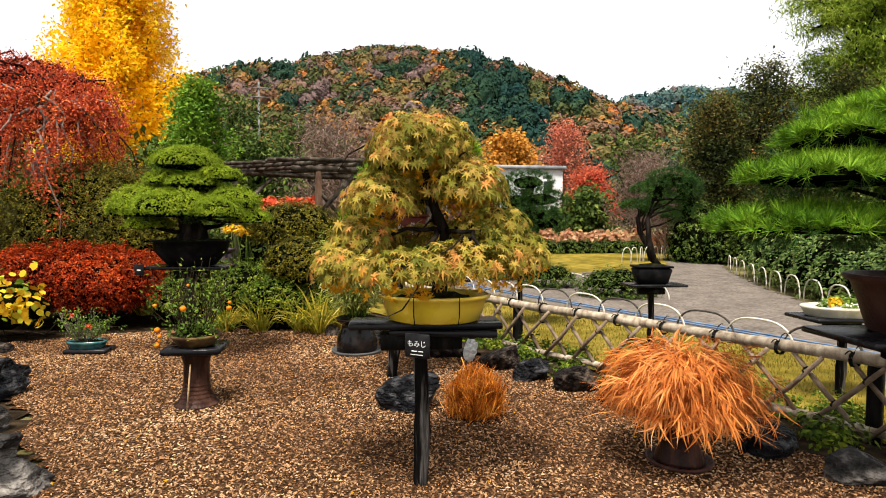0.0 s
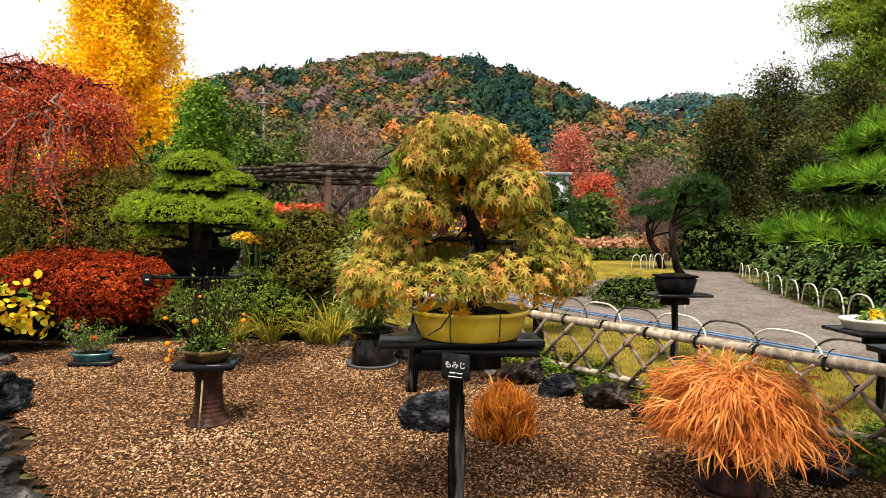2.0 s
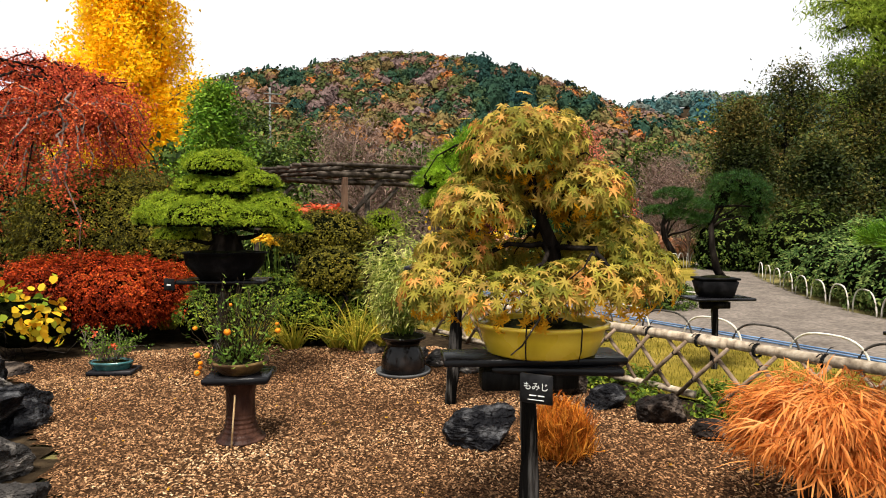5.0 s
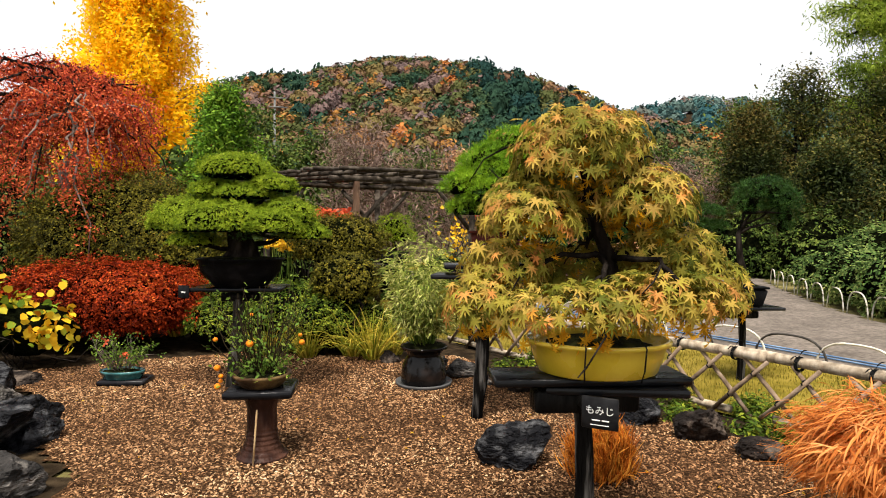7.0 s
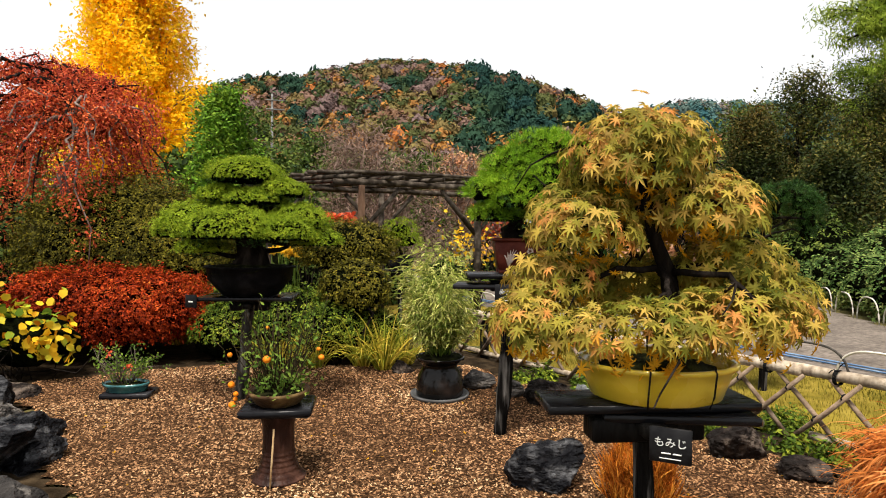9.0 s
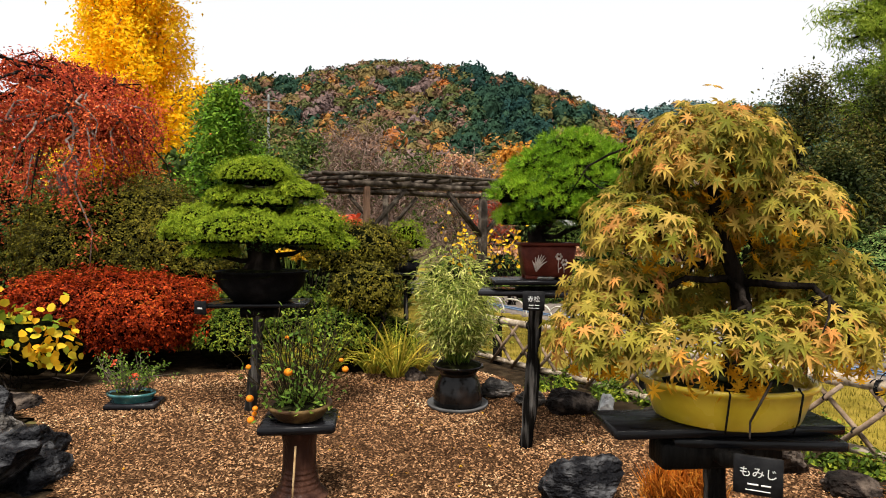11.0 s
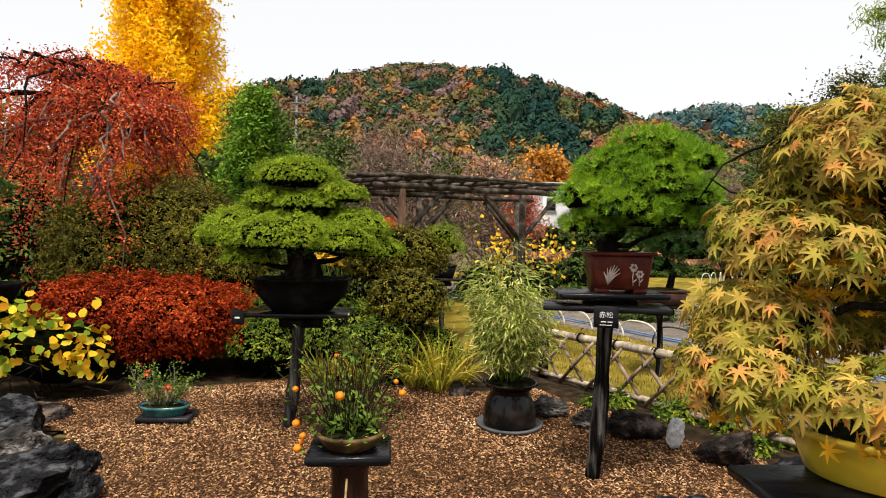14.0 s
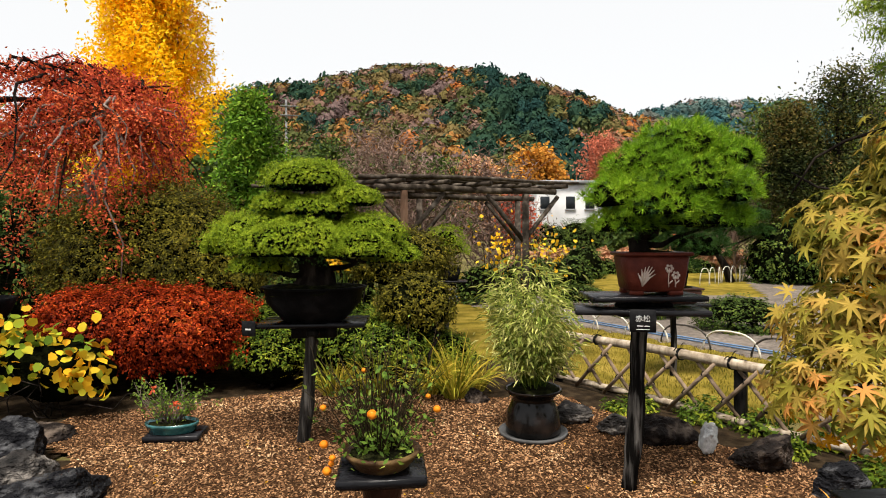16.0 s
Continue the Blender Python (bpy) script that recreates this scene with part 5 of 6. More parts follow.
for k, (at, r, m) in enumerate(rocks_by_path + rocks_by_fence):
    g = Geo()
    lump(g, (0, 0, 0), r, k + 2, 0.42, 4, 1.5, flat=-at[2] - 0.03, facet=1.0)
    solid("rock", g, m, names[m.name], "rock", "edging rocks", at=at, smooth=False)


# ---- lattice fence ----
def fence():
    ob = thing("lattice_fence", (*FENCE_AT, 0), "low bamboo lattice fence with round rails tied in black cord", "fence", turn=math.degrees(math.atan2(FENCE_WAY[1], FENCE_WAY[0])))
    a, b = -3.2, 3.6
    for z, r, m, nm in ((0.49, 0.043, BAMBOO, "top_rail"), (0.02, 0.032, BAMBOO, "bottom_rail")):
        for off, x0, x1 in ((0.0, a, 0.9), (0.012, 0.6, b)) if nm == "top_rail" else ((0.0, a, 0.62), (0.01, 0.95, b)):
            x = np.linspace(x0, x1, 40)
            rr = r * (1 + 0.10 * np.exp(-(((x * 2.8) % 1 - 0.5) / 0.05) ** 2)) * (1 - 0.03 * np.sin(x * 2))
            part(nm, Geo().tube(np.stack([x, np.full(40, off) + 0.006 * np.sin(x * 2.1), z + 0.006 * np.sin(x * 3.3) + off], -1), rr, 12), m, ob, "weathered pale bamboo pole" if nm == "top_rail" else "brown bamboo pole")
    for x in (-0.7, 1.9 + 0.75, -2.75):
        part("post", Geo().slab((0.085, 0.085, 0.72), (x, 0.035, -0.2), 0.1, 0.008), DARKWOOD, ob, "black square post")
    n = 0
    for way in (1, -1):
        for k in range(30):
            x0 = a - 0.3 + k * 0.36
            lo, hi = np.array([x0, -0.018 * way - 0.022, -0.03]), np.array([x0 + 0.46 * way, -0.018 * way - 0.022, 0.47])
            if min(lo[0], hi[0]) < a or max(lo[0], hi[0]) > b:
                continue
            wob = rng.normal() * 0.015
            part("slat", Geo().tube([lo, (lo + hi) / 2 + (wob, 0, 0), hi], [0.017, 0.019, 0.016], 7), LATTICE, ob)
    for x in np.arange(a + 0.1, b, 0.47):
        g = Geo()
        for d in (-0.008, 0, 0.008):
            t = np.linspace(0, 6.283, 13)
            g.tube(np.stack([x + d + 0.012 * np.sin(t), 0.05 * np.sin(t), 0.49 + 0.052 * np.cos(t)], -1), 0.005, 5, False)
        g.tube(bend((x, -0.03, 0.535), (x + 0.05, -0.02, 0.60), 4, 0.1, 0.02, 1), 0.004, 5)
        g.tube(bend((x, -0.03, 0.535), (x - 0.045, -0.045, 0.52), 4, 0.1, 0.02, 2), 0.004, 5)
        part("cord_tie", g, CORD, ob, "black cord knot")
    for k in range(18):
        for x, z in ((a - 0.12 + 0.36 * k, 0.166), (a + 0.06 + 0.36 * k, 0.362)):
            if a + 0.1 < x < b - 0.1:
                t = np.linspace(0, 6.283, 9)
                part("cord_tie", Geo().tube(np.stack([x + 0.012 * np.sin(t), -0.022 + 0.04 * np.sin(t), z + 0.022 * np.cos(t)], -1), 0.007, 5, False), CORD, ob)
    return ob


fence()


# ---- hoops along the path ----
def hoop(at, turn, w, h, dark=False):
    t = np.linspace(0, math.pi, 17)
    e = 0.7
    p = np.stack([-w / 2 * np.sign(np.cos(t)) * np.abs(np.cos(t)) ** e, np.zeros(17), h * np.sin(t) ** 0.9 - 0.03], -1)
    g = Geo().tube(p, 0.015, 7)
    ob = solid("edging_hoop", g, HOOPDARK if dark else HOOP, "dark split-bamboo hoop at the path edge" if dark else "pale split-bamboo hoop at the path edge", "hoop", "path hoops")
    ob.matrix_basis = pose(*at, 0, 0, turn)
    return ob


way = math.degrees(math.atan2(-0.85, 0.53))
for k in range(12):
    s = -4.2 + k * 0.78
    x, y = 2.26 + 0.53 * s, 10.7 - 0.85 * s
    hoop((x, y, height(x, y)), way, 0.92, 0.36, k % 2 == 1 and k > 4)
for k in range(9):
    s = -4.0 + k * 0.75
    x, y = 2.26 + 0.53 * s + 0.85 * 2.7, 10.7 - 0.85 * s + 0.53 * 2.7
    if x < 4.6:
        hoop((x, y, height(x, y)), way, 0.9, 0.36)
for k in range(11):
    y = 8.6 + k * 1.02
    t = y - 9.0
    x = 6.0 + 0.115 * t + 0.011 * t * t * (y > 9) + 1.05
    hoop((x, y, height(x, y)), 80 - 1.2 * t, 1.0, 0.5)
for k in range(8):
    x, y = 6.6 + k * 0.35, 21.0 + 0.25 * k
    hoop((x, y, height(x, y)), 30 + 15 * (k % 3), 0.5, 0.6)
x = np.linspace(-6, 7.5, 40)
s = (x - 2.26) / 0.53
hx, hy = x + 0.85 * 0.45, 10.7 - 0.85 * s + 0.53 * 0.45
keep = (hy > 3) & (hy < 20)
for nm, off in (("hose", 0.0), ("hose", 0.14)):
    solid("hose", Geo().tube(np.stack([hx + off + 0.03 * np.sin(hx * 2), hy + off * 0.6, height(hx, hy) + 0.022], -1)[keep], 0.014, 6), HOSE, "thin blue hose lying along the path edge", "hose", "hoses")


# ---- bonsai beyond the fence ----
def small_bonsai(at, top, pads, trunk, pot, label, needle, length, density, boards, wood=POSTWOOD, potmat=BROWNPOT):
    z = float(height(at[0], at[1]))
    post_stand((at[0], at[1], z), top - z, boards, "dark post stand with a flat board beyond the fence", wood, 0.04)
    ob = thing("pine_bonsai", (at[0], at[1], top), label, "bonsai", "bonsai trees")
    part("trunk", Geo().tube(trunk, np.linspace(0.05, 0.015, len(trunk)), 9), BARK, ob)
    branches(ob, [(bend(trunk[len(trunk) // 2 + k % 2], (p[0], p[1], p[2] - 0.02), 5, 0.08, 0.02, k), np.linspace(0.018, 0.005, 5)) for k, p in enumerate(pads)], sides=6)
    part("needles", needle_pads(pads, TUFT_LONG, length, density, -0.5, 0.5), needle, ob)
    # Lumps in near-black colour stand for shade within the crown.
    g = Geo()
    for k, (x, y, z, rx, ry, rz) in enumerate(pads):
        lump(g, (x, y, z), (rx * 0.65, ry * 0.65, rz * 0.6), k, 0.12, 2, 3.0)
    tagged(part("shade_core", g, CORE, ob, "near-black lumps painting the shade inside the crown"), kind="stuff")
    w, d, h = pot
    part("pot", Geo().slab((w * 0.8, d * 0.8, h), (0, 0, 0.0), 0.0, 0.02, 1.22), potmat, ob, "oblong brown pot")
    part("rim", Geo().slab((w * 1.02, d * 1.02, 0.025), (0, 0, h), 0.0, 0.006), potmat, ob)
    g = Geo()
    lump(g, (0, 0, h + 0.02), (w * 0.42, d * 0.42, 0.035), 4, 0.3, 2, 4)
    part("moss", g, MOSS, ob)
    return ob


small_bonsai((2.58, 7.2), 0.64, [(0.22, 0, 1.28, 0.26, 0.24, 0.13), (0.04, 0, 1.14, 0.15, 0.18, 0.15), (0.40, 0, 1.18, 0.18, 0.2, 0.16), (0.44, 0, 1.02, 0.12, 0.14, 0.17), (0.42, 0, 0.88, 0.08, 0.1, 0.10)],
             np.array([(0.1, 0, 0.2), (0.02, 0, 0.3), (-0.04, 0, 0.55), (-0.06, 0, 0.8), (0.0, 0, 1.03), (0.15, 0, 1.17)]), (0.44, 0.3, 0.2), "slanting pine bonsai with a bare trunk in an oblong pot", PINEDARK, 0.07, 700, [(0.03, 0, 0.72, 0.36, 6, 0.0)], potmat=BLACKPOT)
small_bonsai((1.17, 8.9), 0.72, [(0.1, 0, 1.28, 0.36, 0.34, 0.16), (0.3, 0, 1.02, 0.36, 0.34, 0.15), (-0.1, 0, 0.98, 0.3, 0.3, 0.17), (0.2, -0.1, 0.78, 0.38, 0.32, 0.14), (-0.02, 0, 0.52, 0.28, 0.3, 0.16), (0.4, 0, 0.66, 0.28, 0.3, 0.13)],
             np.array([(0.1, 0, 0.15), (0.15, 0, 0.4), (0.05, 0, 0.6), (0.12, 0, 0.9), (0.2, 0, 1.25)]), (0.6, 0.4, 0.17), "full dark pine bonsai in a low brown pot", PINEDARK, 0.08, 500, [(0.0, 0, 0.8, 0.4, -4, 0.0)])
small_bonsai((-1.72, 11.2), 0.85, [(0.0, 0, 0.68, 0.30, 0.3, 0.22), (-0.08, 0, 0.52, 0.26, 0.25, 0.16), (0.12, 0, 0.50, 0.26, 0.25, 0.15)],
             np.array([(0.0, 0, 0.15), (0.02, 0, 0.3), (-0.02, 0, 0.4), (0.0, 0, 0.6)]), (0.5, 0.36, 0.2), "small round pine bonsai in a black pot beside the lawn", GOYO, 0.05, 900, [(0.0, 0, 0.7, 0.4, -4, 0.0)], potmat=BLACKPOT)
ob = thing("potted_groundcover", (3.66, 5.3, 0.55), "cream glazed tray with low green and yellow plants", "potted plant")
part("tray", Geo().lathe([(0.85, 0), (0.9, 0.01), (0.98, 0.06), (1.03, 0.075), (1.03, 0.095), (0.96, 0.095), (0.92, 0.07), (0, 0.06)], 32, sx=0.36, sy=0.22), WHITEGLAZE, ob, "cream oval tray")
part("foliage", leaf_cover([(0.05, 0, 0.09, 0.26, 0.15, 0.09)], OVATE, 0.045, 2500, -0.2), TWIGLEAF, ob)
part("flowers", leaf_cover([(-0.1, -0.05, 0.13, 0.1, 0.08, 0.04)], ROUND, 0.03, 1500, -0.2), FLOWERGOLD, ob)
post_stand((3.66, 5.3, -0.2), 0.75, [(0.0, 0.0, 0.8, 0.46, 4, 0.0)], "dark post stand with a board under the cream tray")


# ---- pergola ----
def pergola():
    ob = thing("pergola", (-2.3, 11.0, -0.12), "rustic log pergola of weathered round poles", "pergola")
    z0 = -0.05
    u = np.array([math.cos(radians(27)), math.sin(radians(27))])
    v = np.array([-math.sin(radians(62)), math.cos(radians(62))])
    P = lambda a, b, z: np.array([u[0] * a + v[0] * b, u[1] * a + v[1] * b, z])
    for b in (0.1, 2.3):
        for a in (0.0, 2.3, 4.6) if b > 1 else (0.0, 2.35):
            part("post", Geo().tube([P(a, b, z0 - 0.1), P(a, b, 1.2), P(a, b, 2.45)], [0.07, 0.065, 0.06], 10), LOGRED if b < 1 and a < 1 else LOG, ob)
            for da in (-0.75, 0.75):
                if -0.6 <= a + da <= 5:
                    part("brace", Geo().tube([P(a, b + 0.04, 1.6), P(a + da, b + 0.04, 2.42)], 0.042, 8), LOG, ob)
        part("beam", Geo().tube(np.array([P(a, b, 2.5 + 0.01 * math.sin(a * 3)) for a in np.linspace(-0.5, 3.0 if b < 1 else 5, 14)]), 0.055, 10), LOG, ob)
    for a in np.linspace(-0.35, 2.8, 5):
        part("crossbeam", Geo().tube(np.array([P(a, b, 2.585) for b in np.linspace(-0.3, 2.7, 8)]), 0.04, 8), LOG, ob)
    for k, b in enumerate(np.linspace(-0.35, 2.75, 13)):
        x0, x1 = -0.6 + 0.15 * rng.normal(), 3.0 + 0.12 * rng.normal()
        part("pole", Geo().tube(np.array([P(a, b, 2.65 + 0.012 * math.sin(a * 2 + k)) for a in np.linspace(x0, x1, 10)]), np.linspace(0.034, 0.025, 10), 8), LOG, ob)
    return ob


pergola()


# ---- trees ----
def limbs_of(base, top, count, reach, seed, rise=0.35, r0=0.06, z_from=0.35, twigs=3, arch=0.0):
    """Trunk, limbs and twigs; gives the tubes and the twig tips."""
    r = np.random.default_rng(seed)
    trunk = bend(base, top, 9, 0.03 if top[2] < 10 else 0.004, 0, seed)
    tubes, tips = [(trunk, np.linspace(r0, r0 * 0.2, 9))], []
    for k in range(count):
        f = z_from + (0.97 - z_from) * (k + 0.5) / count
        o = trunk[0] + (trunk[-1] - trunk[0]) * f
        a = k * 2.4 + r.normal() * 0.3
        L = reach(f) * r.uniform(0.75, 1.1)
        e = o + np.array([math.cos(a) * L, math.sin(a) * L, L * rise])
        p = bend(o, e, 7, 0.08, arch * L, seed * 31 + k)
        tubes.append((p, np.linspace(r0 * 0.45 * (1 - f * 0.5), r0 * 0.08, 7)))
        tips += [p[1], p[2], p[3], p[4], p[5], p[6]]
        for m in range(twigs):
            s = p[2 + m % 4]
            e2 = s + r.normal(size=3) * L * 0.33
            q = bend(s, e2, 5, 0.1, 0.05 * L, seed * 57 + k * 9 + m)
            tubes.append((q, np.linspace(r0 * 0.14, r0 * 0.05, 5)))
            tips += [q[2], q[4]]
    return tubes, np.array(tips)


def tree(name, at, h, reach, count, leaf, material, size, per_tip, blob, label, seed=1, r0=0.1, z_from=0.3, rise=0.35, bark=BARK, twigs=3, droop=0.2, category="tree", group="", arch=0.0):
    ob = thing(name, (at[0], at[1], float(height(at[0], at[1]))), label, category, group)
    tubes, tips = limbs_of((0, 0, -0.1), (0, 0, h), count, reach, seed, rise, r0, z_from, twigs, arch)
    g = Geo()
    g.tube(*tubes[0], 10)
    part("trunk", g, bark, ob)
    g = Geo()
    for p, r in tubes[1:]:
        g.tube(p, r, 5)
    part("branchwork", g, bark, ob)
    if per_tip:
        p = np.repeat(tips, per_tip, 0) + rng.normal(size=(len(tips) * per_tip, 3)) * np.asarray(blob)
        p = p[p[:, 2] > 0.15]
        head = rng.normal(size=p.shape) + (0, 0, -droop * 3)
        part("crown", Geo().scatter(*leaf, frames_of(rng.normal(size=p.shape) * 0.5 + (0, -0.25, 0.6), size * rng.uniform(0.6, 1.25, len(p)), head), p), material, ob)
    return ob


def weeping_maple(at):
    """A bare crooked trunk under a cascading umbrella of red leaves."""
    ob = thing("weeping_maple", at, "weeping red maple with a crooked grey trunk", "tree")
    trunk = np.array([(2.2, -1.0, 0.0), (2.1, -1.1, 1.4), (2.05, -1.2, 2.45), (2.0, -1.25, 2.8), (2.3, -1.2, 3.1), (2.1, -1.0, 3.5), (1.75, -0.7, 3.85), (1.5, -0.4, 4.1)])
    part("trunk", Geo().tube(trunk, np.linspace(0.075, 0.05, 8), 10), BARKGREY, ob)
    g, lp = Geo(), []
    for k in range(110):
        a = k * 2.4
        L = (0.35 + 1.75 * rng.random()) * (0.85 - 0.3 * math.cos(a))
        s = trunk[5 + k % 3] + rng.normal(size=3) * 0.06
        drop = 0.1 + 3.6 * rng.random() ** 1.3 * (L / 2.1)
        t = np.linspace(0, 1, 10)
        swing = rng.normal() * 0.35
        x = s[0] + np.cos(a + swing * t) * L * t ** 0.8
        y = s[1] + np.sin(a + swing * t) * L * t ** 0.8
        z = s[2] + (0.15 + 0.3 * rng.random()) * np.sin(t * 2.2) - drop * t ** 2.2
        p = np.stack([x, y, z], -1) + rng.normal(size=(10, 3)) * 0.06
        part("limb", Geo().tube(p, np.linspace(0.034, 0.006, 10), 5), BARKGREY if k % 3 == 0 else BARK, ob)
        for m in range(3, 10):
            if rng.random() < 0.22:
                continue
            n = int(30 + 110 * rng.random())
            way = unit(p[min(m + 1, 9)] - p[m - 1])
            along = way * rng.uniform(-0.16, 0.16, (n, 1))
            lp.append(p[m] + along + rng.normal(size=(n, 3)) * (0.10, 0.10, 0.05) + np.stack([np.zeros(n), np.zeros(n), -0.14 * rng.random(n)], -1))
    p = np.concatenate(lp)
    part("crown", Geo().scatter(*OVATE, frames_of(rng.normal(size=p.shape) + (0, -0.3, 0.6), rng.uniform(0.034, 0.06, len(p)), rng.normal(size=p.shape) * 0.9 + (0, 0, -0.7)), p), WEEP, ob)


weeping_maple((-8.0, 9.8, -0.55))
tree("ginkgo", (-13.7, 24.5), 18.5, lambda f: 2.6 * (1 - f) ** 0.5 + 0.2, 120, OVATE, GINKGO, 0.19, 78, (0.22, 0.22, 0.34), "tall golden ginkgo tree in full autumn colour", 3, 0.17, 0.14, 0.75, twigs=4, bark=BARKGREY)
tree("broadleaf_tree", (-6.6, 15.5), 5.0, lambda f: 1.15 * (1 - f) ** 0.5 + 0.15, 30, OVATE, BROADLEAF, 0.13, 34, (0.15, 0.15, 0.15), "bright green broadleaf tree", 5, 0.1, 0.3, 0.5)
for k, (x, y, h, w) in enumerate([(11.3, 24.5, 6.4, 1.4), (13.6, 25.0, 8.0, 1.9), (16.0, 23.5, 7.2, 2.0), (12.6, 21.5, 4.4, 1.5)]):
    tree("dark_tree", (x, y), h, lambda f, w=w: w * (1 - f) ** 0.45 + 0.3, 38, OVATE, RUSTTREE if k == 0 else DARKTREE, 0.14, 36, (0.26, 0.26, 0.28), "dark evergreen tree touched with red", 7 + k, 0.12, 0.1, 0.7, group="dark trees")
tree("feathery_conifer", (19.6, 27.0), 19.0, lambda f: 4.6 * (1 - f) ** 0.55 + 0.3, 95, SLIM, CONIFER, 0.27, 105, (0.34, 0.34, 0.20), "tall feathery yellow-green conifer", 10, 0.35, 0.12, 0.15, droop=0.5)
tree("red_tree", (9.8, 48.0), 8.6, lambda f: 2.6 * (1 - f) ** 0.5 + 0.3, 26, OVATE, SALMON, 0.26, 16, (0.4, 0.4, 0.4), "salmon-red tree with thinning leaves", 12, 0.14, 0.4, 0.8, bark=BARKGREY)
tree("red_tree", (9.0, 36.0), 4.2, lambda f: 1.6 * (1 - f) ** 0.5 + 0.3, 22, OVATE, REDTREE, 0.2, 26, (0.28, 0.28, 0.25), "bright red tree beside the lawn", 13, 0.1, 0.3, 0.5)
tree("red_tree", (1.6, 34.0), 3.6, lambda f: 1.2 * (1 - f) ** 0.5 + 0.3, 22, OVATE, REDTREE, 0.2, 20, (0.25, 0.25, 0.22), "small red tree behind the pergola", 14, 0.1, 0.3, 0.5)
tree("orange_tree", (8.3, 75.0), 11.2, lambda f: 3.8 * (1 - f) ** 0.5 + 0.5, 34, ROUND, ORANGETREE, 0.42, 24, (0.6, 0.6, 0.45), "round orange-gold tree beyond the lawn", 15, 0.2, 0.3, 0.5)
tree("orange_tree", (0.2, 72.0), 9.5, lambda f: 4.0 * (1 - f) ** 0.5 + 0.5, 34, ROUND, HYDRANGEA, 0.42, 24, (0.6, 0.6, 0.45), "round olive-gold tree beyond the lawn", 16, 0.2, 0.3, 0.5)
for k, (x, y, h) in enumerate([(-2.5, 17.5, 3.0), (-0.6, 18.5, 3.2), (-3.6, 20.0, 4.6), (-5.0, 24.0, 5.2), (9.6, 29.0, 3.8), (10.6, 31.0, 4.6), (9.9, 26.0, 3.2), (12.0, 33.0, 4.6)]):
    tree("bare_tree", (x, y), h, lambda f: 1.35 * (1 - f) ** 0.3 + 0.3, 34, SLIM, TWIGS, 0.2, 3, (0.25, 0.25, 0.25), "leafless brown tree with fine twigs", 20 + k, 0.07, 0.12, 1.0, bark=TWIGS, twigs=7, group="bare trees")
for k, (x, y, h, w) in enumerate([(-8.5, 26, 4.6, 1.8), (-6.6, 34, 5.5, 2.0), (-4.5, 36, 5.0, 1.8), (-10, 40, 7.5, 3.0), (-16, 44, 10, 4.0), (-3, 50, 7.5, 3.0), (15, 46, 7.5, 3.0), (8.0, 33, 2.6, 1.4), (-21, 36, 9, 4), (-9, 19, 3.4, 1.5), (-12, 14, 3.6, 1.8), (18, 38, 9, 3.5), (22, 46, 11, 4)]):
    tree("evergreen_tree", (x, y), h, lambda f, w=w: w * (1 - f) ** 0.45 + 0.3, 30, OVATE, HEDGE, 0.34, 12, (0.4 * w / 2, 0.4 * w / 2, 0.35), "dark green evergreen behind the garden", 40 + k, 0.12, 0.1, 0.4, group="background evergreens")
# black pine grown on the lawn
ob = thing("lawn_pine", (7.9, 22.0, float(height(7.9, 22.0))), "leaning garden pine with a bent trunk on the lawn", "tree")
tr = np.array([(0, 0, 0), (-0.15, 0, 0.5), (-0.5, 0, 1.1), (-0.6, 0, 1.6), (-0.3, 0, 2.4)])
part("trunk", Geo().tube(tr, np.linspace(0.15, 0.06, 5), 9), BARK, ob)
lp = [(-0.2, 0, 2.7, 0.6, 0.6, 0.22), (0.5, 0, 2.3, 0.65, 0.6, 0.22), (0.9, 0, 1.75, 0.5, 0.5, 0.2), (-0.7, 0, 2.1, 0.5, 0.5, 0.2), (0.1, 0, 1.9, 0.55, 0.5, 0.2)]
branches(ob, [(bend(tr[2 + k % 2], (p[0], p[1], p[2] - 0.05), 5, 0.08, 0, k), np.linspace(0.05, 0.015, 5)) for k, p in enumerate(lp)])
part("needles", needle_pads(lp, TUFT_LONG, 0.16, 260, -0.4), PINEDARK, ob)

# ---- shrubs along the path, hedges, faded flowers ----
for k in range(9):
    y = 8.4 + k * 1.05
    t = y - 9.0
    x = 6.0 + 0.115 * t + 0.011 * t * t * (y > 9) + 2.0
    clipped_shrub("fern_bank", (x, y, float(height(x, y)) + 0.55), (0.95, 0.8, 0.72 + 0.2 * math.sin(k * 2.1)), FERN, 0.10, 420, "loose bank of ferns and ivy beside the path", low=-0.75, group="fern bank")
    clipped_shrub("fern_bank", (x + 1.5, y + 0.3, float(height(x, y)) + 0.8), (1.0, 0.9, 0.9 + 0.25 * math.cos(k * 1.7)), FERN, 0.12, 320, "loose bank of ferns and ivy beside the path", low=-0.75, group="fern bank")
for k, (x, y, rx, ry, rz) in enumerate([(3.75, 12.6, 0.85, 0.75, 0.5), (2.6, 14.4, 0.75, 0.6, 0.45), (1.5, 16.0, 0.7, 0.6, 0.42), (4.6, 14.4, 0.7, 0.6, 0.3)]):
    clipped_shrub("round_hedge", (x, y, float(height(x, y)) + 0.12), (rx, ry, rz), HEDGE, 0.06, 1100, "low rounded clipped hedge beside the lawn", low=-0.3, group="low hedges")
